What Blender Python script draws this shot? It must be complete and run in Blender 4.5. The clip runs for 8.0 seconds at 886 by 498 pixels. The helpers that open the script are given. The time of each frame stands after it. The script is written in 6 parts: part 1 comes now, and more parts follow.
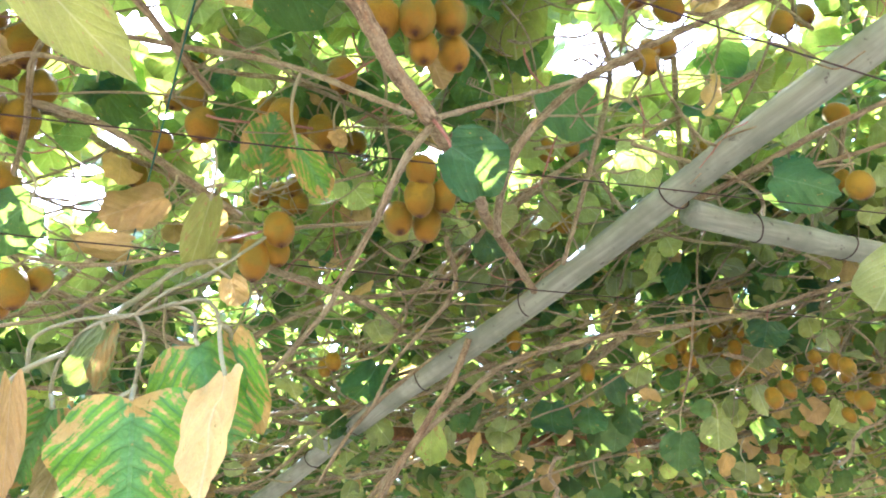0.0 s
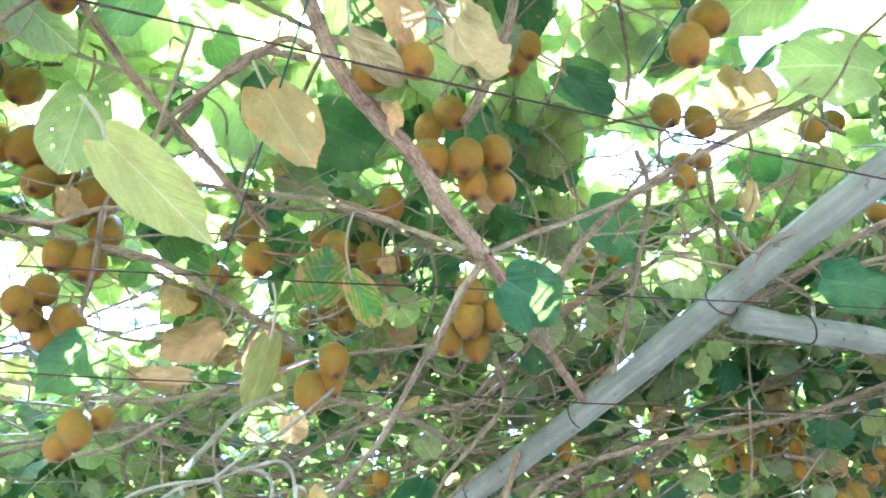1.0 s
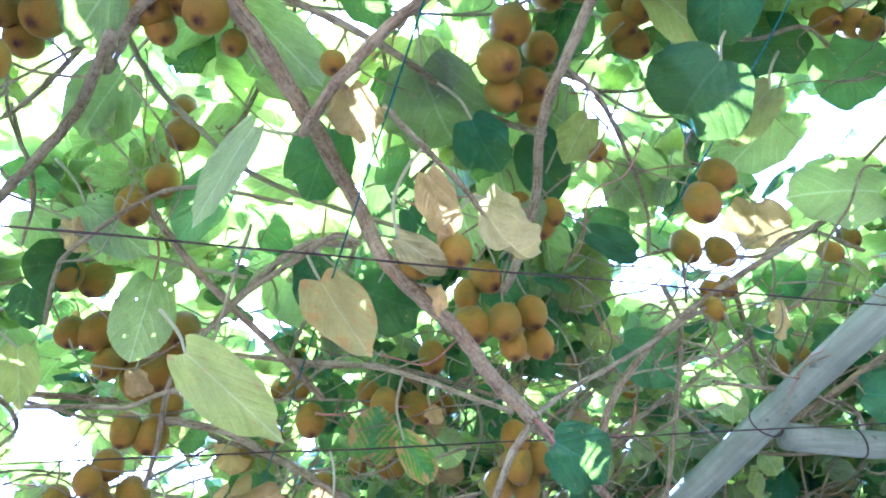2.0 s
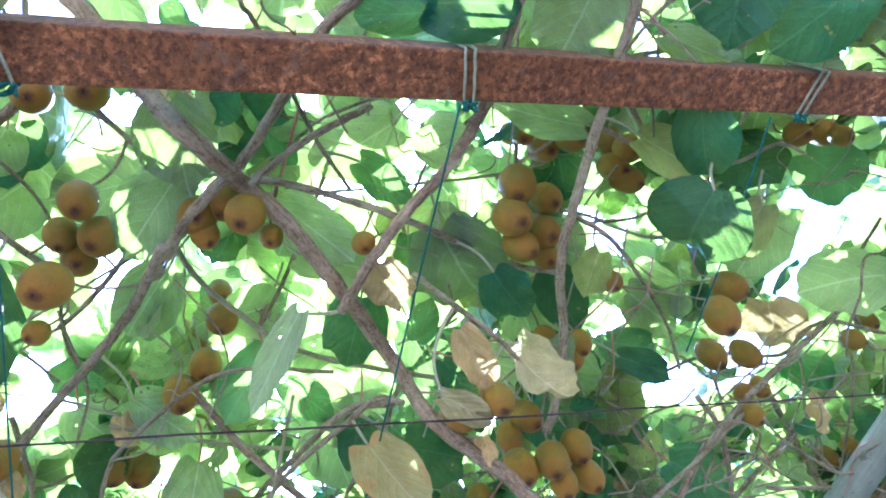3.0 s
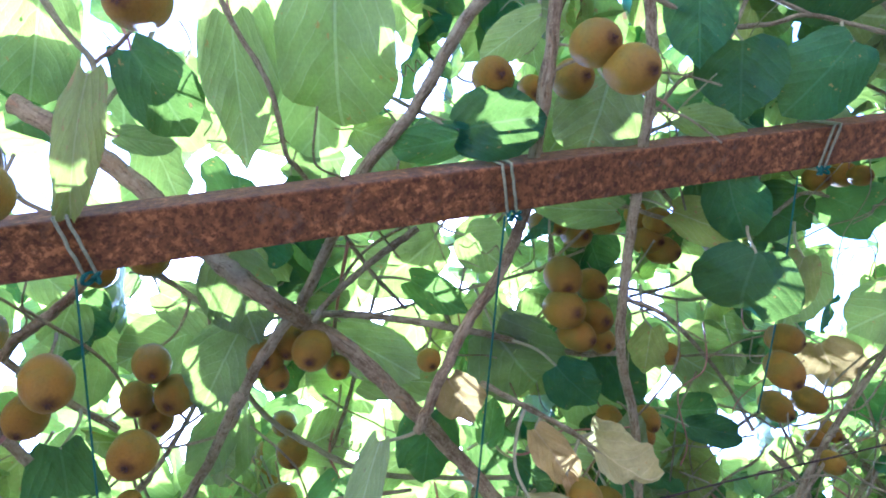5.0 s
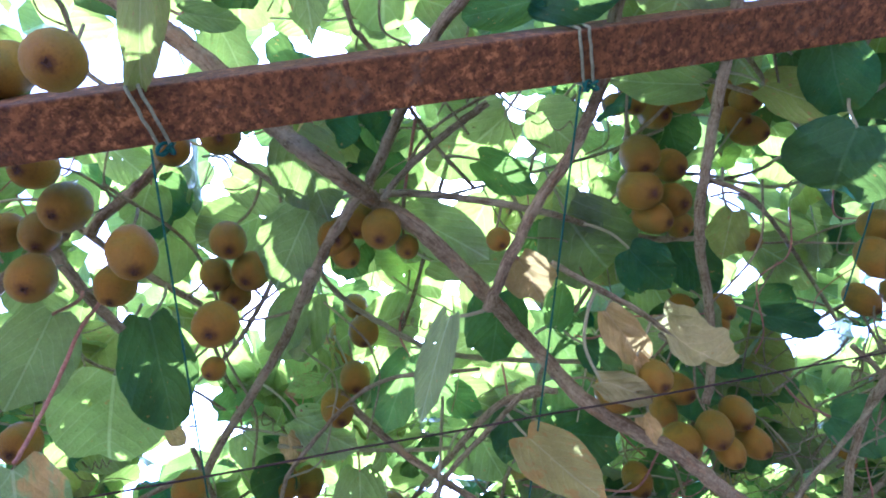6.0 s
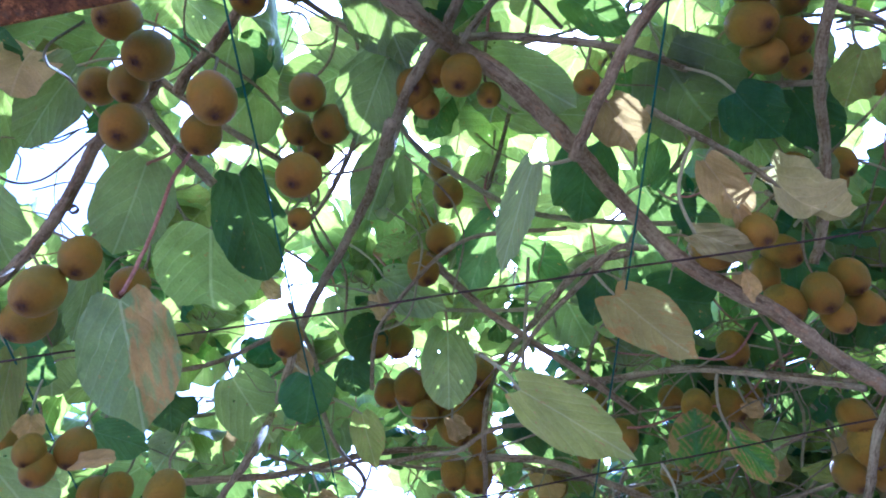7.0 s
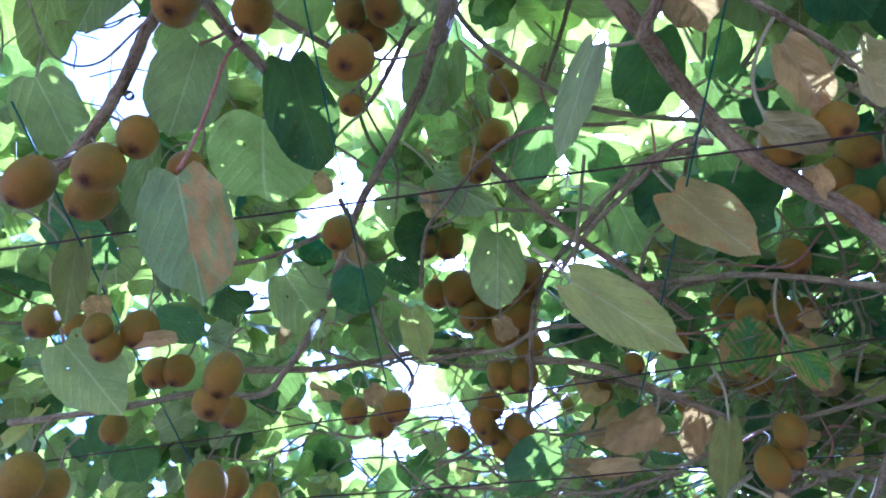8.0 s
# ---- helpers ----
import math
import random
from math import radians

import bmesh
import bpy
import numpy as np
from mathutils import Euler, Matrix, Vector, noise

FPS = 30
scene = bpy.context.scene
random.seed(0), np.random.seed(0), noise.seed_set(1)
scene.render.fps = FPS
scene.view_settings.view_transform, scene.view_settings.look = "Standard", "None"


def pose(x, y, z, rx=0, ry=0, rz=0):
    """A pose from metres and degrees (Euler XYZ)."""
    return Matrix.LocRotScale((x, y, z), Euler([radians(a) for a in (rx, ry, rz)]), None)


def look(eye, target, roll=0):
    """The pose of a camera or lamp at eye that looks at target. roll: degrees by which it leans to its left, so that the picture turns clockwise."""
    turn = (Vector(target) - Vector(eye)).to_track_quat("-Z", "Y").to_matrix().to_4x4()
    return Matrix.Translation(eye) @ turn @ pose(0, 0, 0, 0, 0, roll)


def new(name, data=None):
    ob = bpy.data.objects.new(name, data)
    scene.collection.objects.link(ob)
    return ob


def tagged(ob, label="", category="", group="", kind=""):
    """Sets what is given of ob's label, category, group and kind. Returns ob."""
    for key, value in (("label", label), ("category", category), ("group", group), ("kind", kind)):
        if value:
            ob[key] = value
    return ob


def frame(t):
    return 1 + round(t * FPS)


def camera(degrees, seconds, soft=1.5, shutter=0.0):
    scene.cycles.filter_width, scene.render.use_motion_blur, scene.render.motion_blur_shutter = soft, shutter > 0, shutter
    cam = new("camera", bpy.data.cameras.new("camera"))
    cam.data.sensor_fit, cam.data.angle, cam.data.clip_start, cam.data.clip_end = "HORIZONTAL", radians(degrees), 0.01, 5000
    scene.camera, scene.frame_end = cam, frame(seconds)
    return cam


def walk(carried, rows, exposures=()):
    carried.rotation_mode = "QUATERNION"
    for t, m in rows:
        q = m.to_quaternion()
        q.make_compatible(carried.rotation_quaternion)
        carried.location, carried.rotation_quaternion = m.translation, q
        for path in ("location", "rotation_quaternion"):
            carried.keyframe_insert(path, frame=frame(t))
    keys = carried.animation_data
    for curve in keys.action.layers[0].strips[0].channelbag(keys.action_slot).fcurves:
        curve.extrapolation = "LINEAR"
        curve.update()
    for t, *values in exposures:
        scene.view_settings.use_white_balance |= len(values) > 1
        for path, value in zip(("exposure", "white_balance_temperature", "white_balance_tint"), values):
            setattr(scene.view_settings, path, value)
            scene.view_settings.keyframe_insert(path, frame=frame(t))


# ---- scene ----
cam = camera(68.5, 8.0, soft=1.9)
PATH = [
    (0, (0.0593, 0.0589, 1.4468), (0.1530, 1.7166, 2.5619), -10.27),
    (0.5, (0.0315, 0.0297, 1.4797), (0.1067, 1.6150, 2.6968), -11.13),
    (1, (0.0306, 0.0012, 1.4950), (0.0808, 1.4870, 2.8328), -11.87),
    (1.5, (0.0300, -0.0627, 1.5191), (0.0723, 1.3218, 2.9617), -13.42),
    (1.7, (0.0296, -0.0981, 1.5300), (0.0666, 1.2488, 3.0080), -14.28),
    (2.8, (0.0076, -0.1958, 1.5204), (0.1213, 0.8311, 3.2329), -25.67),
    (3, (0.0012, -0.2190, 1.5245), (0.1433, 0.7643, 3.2603), -29.15),
    (3.5, (-0.0288, -0.2845, 1.5393), (0.1796, 0.5966, 3.3226), -37.93),
    (4, (-0.0421, -0.3078, 1.5453), (0.2256, 0.4850, 3.3618), -46.14),
    (4.2, (-0.0367, -0.3118, 1.5474), (0.2441, 0.4591, 3.3714), -48.09),
    (5.3, (-0.0344, -0.2844, 1.5350), (0.1109, 0.5247, 3.3582), -39.88),
    (5.5, (-0.0323, -0.2764, 1.5360), (0.0498, 0.5679, 3.3472), -35.65),
    (6, (-0.0618, -0.2586, 1.5425), (-0.1636, 0.6594, 3.3165), -25.01),
    (6.5, (-0.0864, -0.2166, 1.5412), (-0.4015, 0.7468, 3.2653), -14.93),
    (7, (-0.0794, -0.1913, 1.5341), (-0.5927, 0.8069, 3.1894), -7.33),
    (7.5, (-0.0907, -0.1730, 1.5251), (-0.7390, 0.8610, 3.1096), -2.89),
    (8, (-0.1130, -0.1577, 1.5174), (-0.8521, 0.9121, 3.0371), -0.23),
]
walk(cam, [(t, look(eye, target, roll)) for t, eye, target, roll in PATH], exposures=[(0.0, 3.55, 4650, 25), (0.5, 3.68, 4300, 25), (1.0, 3.7, 4000, 25), (1.5, 3.55, 3800, 25), (2.8, 3.12, 3750, 25), (4.0, 2.83, 3700, 24), (5.5, 2.5, 3850, 31), (8.0, 2.05, 3750, 34)])

# ---- daylight: high clear sun above the pergola ----
SUN_EL, SUN_AZ = 62.0, -12.0
world = bpy.data.worlds.new("sky")
scene.world = world
world.use_nodes = True
wn = world.node_tree.nodes
sky = wn.new("ShaderNodeTexSky")
sky.sky_type, sky.sun_disc = "NISHITA", False
sky.sun_elevation, sky.sun_rotation = radians(SUN_EL), radians(SUN_AZ)
sky.air_density, sky.dust_density = 1.0, 5.0
wn["Background"].inputs["Strength"].default_value = 0.15
world.node_tree.links.new(sky.outputs[0], wn["Background"].inputs["Color"])
sun = new("sun", bpy.data.lights.new("sun", "SUN"))
sun.data.energy, sun.data.angle, sun.data.color = 5.0, radians(0.55), (1.0, 0.95, 0.86)
to_sun = Vector((math.sin(radians(SUN_AZ)) * math.cos(radians(SUN_EL)), math.cos(radians(SUN_AZ)) * math.cos(radians(SUN_EL)), math.sin(radians(SUN_EL))))
sun.matrix_world = look(to_sun * 30, (0, 0, 0))


# ---- materials ----
def node_mat(name):
    m = bpy.data.materials.new(name)
    m.use_nodes = True
    m.node_tree.nodes.clear()
    return m, m.node_tree


class Net:
    """Short hand for building a node tree."""

    def __init__(self, name):
        self.mat, self.tree = node_mat(name)
        self.out = self.add("ShaderNodeOutputMaterial")

    def add(self, kind, ins=(), **props):
        n = self.tree.nodes.new(kind)
        if "operation" in props:
            n.operation = props["operation"]
        if "interpolation_type" in props:
            n.interpolation_type = props["interpolation_type"]
        if "data_type" in props:
            n.data_type, n.blend_type = props["data_type"], props["blend_type"]
        if "uv_map" in props:
            n.uv_map = props["uv_map"]
        if "feature" in props:
            n.feature = props["feature"]
        for k, v in dict(ins).items():
            if isinstance(v, bpy.types.NodeSocket):
                self.tree.links.new(v, n.inputs[k])
            else:
                n.inputs[k].default_value = v
        return n

    def math(self, op, a, b=0.0, c=0.0):
        return self.add("ShaderNodeMath", {0: a, 1: b, 2: c}, operation=op).outputs[0]

    def step(self, v, lo, hi, a=0.0, b=1.0):
        return self.add("ShaderNodeMapRange", {"Value": v, "From Min": lo, "From Max": hi, "To Min": a, "To Max": b}, interpolation_type="SMOOTHSTEP").outputs[0]

    def mix(self, f, a, b, blend="MIX"):
        n = self.add("ShaderNodeMix", data_type="RGBA", blend_type=blend)
        for i, v in ((0, f), (6, a), (7, b)):
            if isinstance(v, bpy.types.NodeSocket):
                self.tree.links.new(v, n.inputs[i])
            else:
                n.inputs[i].default_value = v if i == 0 else (*v, 1.0)
        return n.outputs[2]

    def noise(self, vec, scale, detail=3.0, rough=0.55):
        return self.add("ShaderNodeTexNoise", {"Vector": vec, "Scale": scale, "Detail": detail, "Roughness": rough}).outputs[0]

    def coord(self, which="Object"):
        return self.add("ShaderNodeTexCoord").outputs[which]

    def bump(self, h, strength, dist):
        return self.add("ShaderNodeBump", {"Height": h, "Strength": strength, "Distance": dist}).outputs[0]

    def principled(self, **kw):
        names = {"color": "Base Color", "rough": "Roughness", "metal": "Metallic", "normal": "Normal", "sheen": "Sheen Weight", "sheen_rough": "Sheen Roughness", "spec": "Specular IOR Level", "sheen_tint": "Sheen Tint"}
        n = self.add("ShaderNodeBsdfPrincipled", {names[k]: ((*v, 1.0) if isinstance(v, tuple) and len(v) == 3 else v) for k, v in kw.items()})
        self.tree.links.new(n.outputs[0], self.out.inputs[0])
        return self.mat


def leaf_material(name, refl, trans, vein, through_share=0.5, gloss=0.05, gloss_rough=0.5, spots=0.0, scorch=0.0, holes=0.0, patch=None, streak=0.0):
    """A thin blade: diffuse upper skin, light coming through, veins along its own length and width."""
    k = Net(name)
    uv = k.add("ShaderNodeUVMap", uv_map="blade").outputs[0]
    rim = k.add("ShaderNodeSeparateXYZ", {0: k.add("ShaderNodeUVMap", uv_map="rim").outputs[0]}).outputs[0]
    sep = k.add("ShaderNodeSeparateXYZ", {0: uv})
    across = k.math("ABSOLUTE", k.math("SUBTRACT", sep.outputs[0], 0.5))
    along = sep.outputs[1]
    rnd = k.math("FRACT", k.math("ADD", k.add("ShaderNodeObjectInfo").outputs["Random"], k.add("ShaderNodeNewGeometry").outputs["Random Per Island"]))
    own = k.add("ShaderNodeVectorMath", {0: uv, 1: k.add("ShaderNodeCombineXYZ", {0: k.math("MULTIPLY", rnd, 37.0), 1: k.math("MULTIPLY", rnd, 11.0), 2: k.math("MULTIPLY", rnd, 5.0)}).outputs[0]}, operation="ADD").outputs[0]
    wob = k.math("MULTIPLY", k.math("SUBTRACT", k.noise(own, 3.0, 2.0), 0.5), 0.16)
    mid = k.step(across, 0.008, 0.02, 1.0, 0.0)
    run = k.math("ADD", k.math("SUBTRACT", along, k.math("MULTIPLY", k.math("POWER", across, 1.25), 1.35)), wob)
    fr = k.math("FRACT", k.math("MULTIPLY", run, 6.5))
    lat = k.step(k.math("ABSOLUTE", k.math("SUBTRACT", fr, 0.5)), 0.02, 0.085, 1.0, 0.0)
    net = k.add("ShaderNodeTexVoronoi", {"Vector": uv, "Scale": 17.0}, feature="DISTANCE_TO_EDGE").outputs[0]
    fine = k.step(net, 0.0, 0.05, 0.14, 0.0)
    blotch = k.noise(own, 3.2, 4.0)
    veins = k.math("MAXIMUM", k.math("MAXIMUM", mid, k.math("MULTIPLY", lat, k.step(blotch, 0.35, 0.65, 0.25, 0.62))), fine)
    grain = k.noise(own, 42.0, 2.0)
    val = k.math("MULTIPLY", k.step(rnd, 0.0, 1.0, 0.72, 1.28), k.step(blotch, 0.3, 0.7, 0.85, 1.12))
    val = k.math("MULTIPLY", val, k.step(grain, 0.2, 0.8, 0.92, 1.08))
    hue = k.math("FRACT", k.math("MULTIPLY", rnd, 7.31))
    warm = k.mix(k.math("MULTIPLY", hue, 0.35), refl, (refl[0] * 1.35, refl[1] * 1.02, refl[2] * 0.6))
    col = k.mix(k.math("MULTIPLY", veins, 0.75), warm, vein)
    tcol = k.mix(k.math("MULTIPLY", veins, 0.7), trans, (trans[0] * 1.15 + 0.06, trans[1] * 1.08 + 0.04, trans[2] * 1.1 + 0.05))
    if streak:
        apart = k.math("ABSOLUTE", k.math("SUBTRACT", fr, 0.5))
        by_vein = k.step(k.math("ADD", apart, k.math("MULTIPLY", k.math("SUBTRACT", k.noise(own, 12.0, 4.0, 0.7), 0.5), 0.22)), 0.03, 0.17, 0.9, 0.0)
        by_vein = k.math("MAXIMUM", by_vein, k.step(net, 0.02, 0.10, 0.4, 0.0))
        heart = k.step(k.math("ADD", across, k.math("MULTIPLY", k.math("SUBTRACT", blotch, 0.5), 0.3)), 0.02, 0.2, 0.75, 0.0)
        col = k.mix(heart, col, (0.07, 0.24, 0.085))
        col = k.mix(k.math("MULTIPLY", by_vein, streak), col, vein)
    if spots or scorch or patch:
        n1 = k.noise(own, 9.0, 5.0, 0.65)
        mask = k.step(k.math("ADD", n1, spots * 0.16), 0.66, 0.72)
        if scorch:
            between = k.math("MULTIPLY", k.step(veins, 0.0, 0.25, 1.0, 0.35), 0.16)
            edge = k.math("ADD", k.math("ADD", k.math("MULTIPLY", k.math("POWER", rim, 2.0), 0.38), k.math("MULTIPLY", k.noise(own, 4.2, 5.0, 0.62), 2.0)), between)
            mask = k.math("MAXIMUM", mask, k.step(edge, 1.78 - 0.5 * scorch, 1.88 - 0.5 * scorch))
        if streak:
            dead = k.math("MULTIPLY", k.step(k.math("ADD", apart, k.math("MULTIPLY", k.math("SUBTRACT", k.noise(own, 11.0, 5.0, 0.7), 0.5), 0.8)), 0.33, 0.42), k.step(k.noise(own, 2.6, 4.0, 0.6), 0.42, 0.50))
            mask = k.math("MAXIMUM", mask, k.math("MULTIPLY", dead, k.step(across, 0.05, 0.1)))
        if patch:
            near = k.add("ShaderNodeMapping", {"Vector": uv, "Location": (-patch[0], -0.5 * patch[1], 0.0), "Scale": (1.0, 0.5, 1.0)}).outputs[0]
            reach = k.add("ShaderNodeVectorMath", {0: near}, operation="LENGTH").outputs["Value"]
            reach = k.math("ADD", reach, k.math("MULTIPLY", k.math("SUBTRACT", k.noise(own, 5.5, 4.0, 0.6), 0.5), 0.5))
            streaky = k.step(k.noise(k.add("ShaderNodeMapping", {"Vector": own, "Scale": (14.0, 4.0, 1.0)}).outputs[0], 1.0, 4.0), 0.36, 0.56, 0.25, 1.0)
            mask = k.math("MAXIMUM", mask, k.math("MULTIPLY", k.step(reach, patch[2], patch[2] + 0.06, 1.0, 0.0), streaky))
        brown = k.mix(k.noise(own, 14.0, 4.0), (0.40, 0.27, 0.040), (0.53, 0.39, 0.09))
        col = k.mix(mask, col, brown)
        tcol = k.mix(mask, tcol, (0.34, 0.18, 0.06))
    col = k.mix(1.0, col, k.add("ShaderNodeCombineXYZ", {0: val, 1: val, 2: val}).outputs[0], "MULTIPLY")
    tcol = k.mix(1.0, tcol, k.add("ShaderNodeCombineXYZ", {0: val, 1: val, 2: val}).outputs[0], "MULTIPLY")
    quilt = k.math("MULTIPLY", k.step(k.math("ABSOLUTE", k.math("SUBTRACT", fr, 0.5)), 0.0, 0.4), k.step(net, 0.0, 0.2, 0.6, 1.0))
    nrm = k.bump(k.math("ADD", k.math("ADD", k.math("MULTIPLY", veins, -0.5), k.math("MULTIPLY", quilt, 0.6)), k.math("MULTIPLY", blotch, 1.2)), 0.45, 0.003)
    d = k.add("ShaderNodeBsdfDiffuse", {"Color": col, "Normal": nrm})
    tr = k.add("ShaderNodeBsdfTranslucent", {"Color": tcol, "Normal": nrm})
    g = k.add("ShaderNodeBsdfGlossy", {"Color": (1, 1, 1, 1), "Roughness": gloss_rough, "Normal": nrm})
    body = k.add("ShaderNodeMixShader", {0: through_share, 1: d.outputs[0], 2: tr.outputs[0]})
    all_ = k.add("ShaderNodeMixShader", {0: gloss, 1: body.outputs[0], 2: g.outputs[0]})
    if holes:
        cells = k.add("ShaderNodeTexVoronoi", {"Vector": uv, "Scale": 9.0})
        pick = k.math("ADD", k.add("ShaderNodeSeparateColor", {0: cells.outputs["Color"]}).outputs[0], k.math("MULTIPLY", rnd, 0.5))
        gone = k.math("MULTIPLY", k.math("LESS_THAN", k.math("ADD", cells.outputs["Distance"], k.math("MULTIPLY", grain, 0.1)), 0.24), k.math("GREATER_THAN", pick, 1.27))
        all_ = k.add("ShaderNodeMixShader", {0: gone, 1: all_.outputs[0], 2: k.add("ShaderNodeBsdfTransparent").outputs[0]})
    k.tree.links.new(all_.outputs[0], k.out.inputs[0])
    return k.mat


def bark_material(name, dark, light, rough=0.9, flake=0.5, scale=1.0, ridge=0.6):
    k = Net(name)
    co = k.coord("Object")
    run = k.add("ShaderNodeUVMap", uv_map="run").outputs[0]
    fine = k.noise(co, 190.0 * scale, 6.0, 0.7)
    broad = k.noise(co, 22.0 * scale, 4.0, 0.6)
    lines = k.add("ShaderNodeTexNoise", {"Vector": k.add("ShaderNodeMapping", {"Vector": run, "Scale": (11.0, 38.0 * scale, 1.0)}).outputs[0], "Scale": 1.0, "Detail": 5.0, "Roughness": 0.65, "Distortion": 0.5}).outputs[0]
    peel = k.add("ShaderNodeTexNoise", {"Vector": k.add("ShaderNodeMapping", {"Vector": run, "Scale": (5.0, 24.0 * scale, 1.0)}).outputs[0], "Scale": 1.0, "Detail": 5.0, "Roughness": 0.7, "Distortion": 1.0}).outputs[0]
    v = k.math("ADD", k.math("ADD", k.math("MULTIPLY", fine, 0.35), k.math("MULTIPLY", broad, 0.4)), k.math("MULTIPLY", lines, 0.3))
    col = k.mix(k.step(v, 0.40, 0.66), dark, light)
    flakes = k.math("MULTIPLY", k.step(peel, 0.54, 0.6), flake)
    col = k.mix(flakes, col, (light[0] * 0.95, light[1] * 0.66, light[2] * 0.46))
    col = k.mix(k.math("MULTIPLY", k.step(lines, 0.44, 0.36), ridge), col, (dark[0] * 0.45, dark[1] * 0.42, dark[2] * 0.4))
    dots = k.step(k.add("ShaderNodeTexVoronoi", {"Vector": co, "Scale": 230.0 * scale}).outputs[0], 0.14, 0.24, 0.45, 0.0)
    col = k.mix(dots, col, (min(light[0] * 1.3, 0.7), min(light[1] * 1.28, 0.66), min(light[2] * 1.25, 0.6)))
    h = k.math("ADD", k.math("MULTIPLY", fine, 0.35), k.math("ADD", k.math("MULTIPLY", lines, 0.9), k.math("MULTIPLY", k.step(peel, 0.5, 0.6), 0.3 + flake)))
    return k.principled(color=col, rough=rough, normal=k.bump(h, 0.9, 0.0025), spec=0.25)


def rust_material():
    k = Net("rusted_steel")
    co = k.coord("Object")
    big = k.noise(co, 9.0, 4.0, 0.6)
    mid_ = k.noise(co, 75.0, 6.0, 0.7)
    pits = k.noise(co, 120.0, 3.0, 0.6)
    fine = k.noise(co, 420.0, 4.0, 0.7)
    col = k.mix(k.step(mid_, 0.36, 0.62), (0.125, 0.056, 0.019), (0.265, 0.114, 0.027))
    col = k.mix(k.math("MULTIPLY", k.step(mid_, 0.52, 0.62), k.step(big, 0.35, 0.65)), col, (0.50, 0.22, 0.055))
    col = k.mix(k.step(k.math("ADD", pits, k.math("MULTIPLY", fine, 0.25)), 0.64, 0.72, 0.0, 0.6), col, (0.05, 0.02, 0.013))
    col = k.mix(k.step(k.noise(co, 26.0, 4.0, 0.65), 0.56, 0.72, 0.0, 0.55), col, (0.20, 0.135, 0.065))
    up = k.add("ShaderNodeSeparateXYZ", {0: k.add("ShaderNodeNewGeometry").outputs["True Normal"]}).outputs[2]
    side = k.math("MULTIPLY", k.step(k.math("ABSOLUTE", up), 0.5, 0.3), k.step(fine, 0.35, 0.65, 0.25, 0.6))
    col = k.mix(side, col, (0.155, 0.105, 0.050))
    h = k.math("ADD", k.math("MULTIPLY", mid_, 0.6), k.math("ADD", k.math("MULTIPLY", pits, -0.45), k.math("MULTIPLY", fine, 0.25)))
    return k.principled(color=col, rough=0.88, normal=k.bump(h, 0.9, 0.003), spec=0.3)


def pole_material():
    k = Net("weathered_pole")
    co = k.coord("Object")
    grainv = k.add("ShaderNodeMapping", {"Vector": co, "Scale": (90.0, 90.0, 5.0)}).outputs[0]
    grain = k.noise(grainv, 1.0, 5.0, 0.6)
    broad = k.noise(co, 7.0, 4.0)
    stain = k.noise(co, 34.0, 5.0, 0.7)
    col = k.mix(k.step(grain, 0.3, 0.7), (0.25, 0.275, 0.185), (0.37, 0.40, 0.275))
    col = k.mix(k.step(broad, 0.4, 0.65, 0.0, 0.8), col, (0.195, 0.22, 0.14))
    col = k.mix(k.step(stain, 0.6, 0.7, 0.0, 0.8), col, (0.09, 0.08, 0.06))
    h = k.math("ADD", grain, k.math("MULTIPLY", stain, -0.5))
    return k.principled(color=col, rough=0.8, normal=k.bump(h, 0.4, 0.0010), spec=0.3)


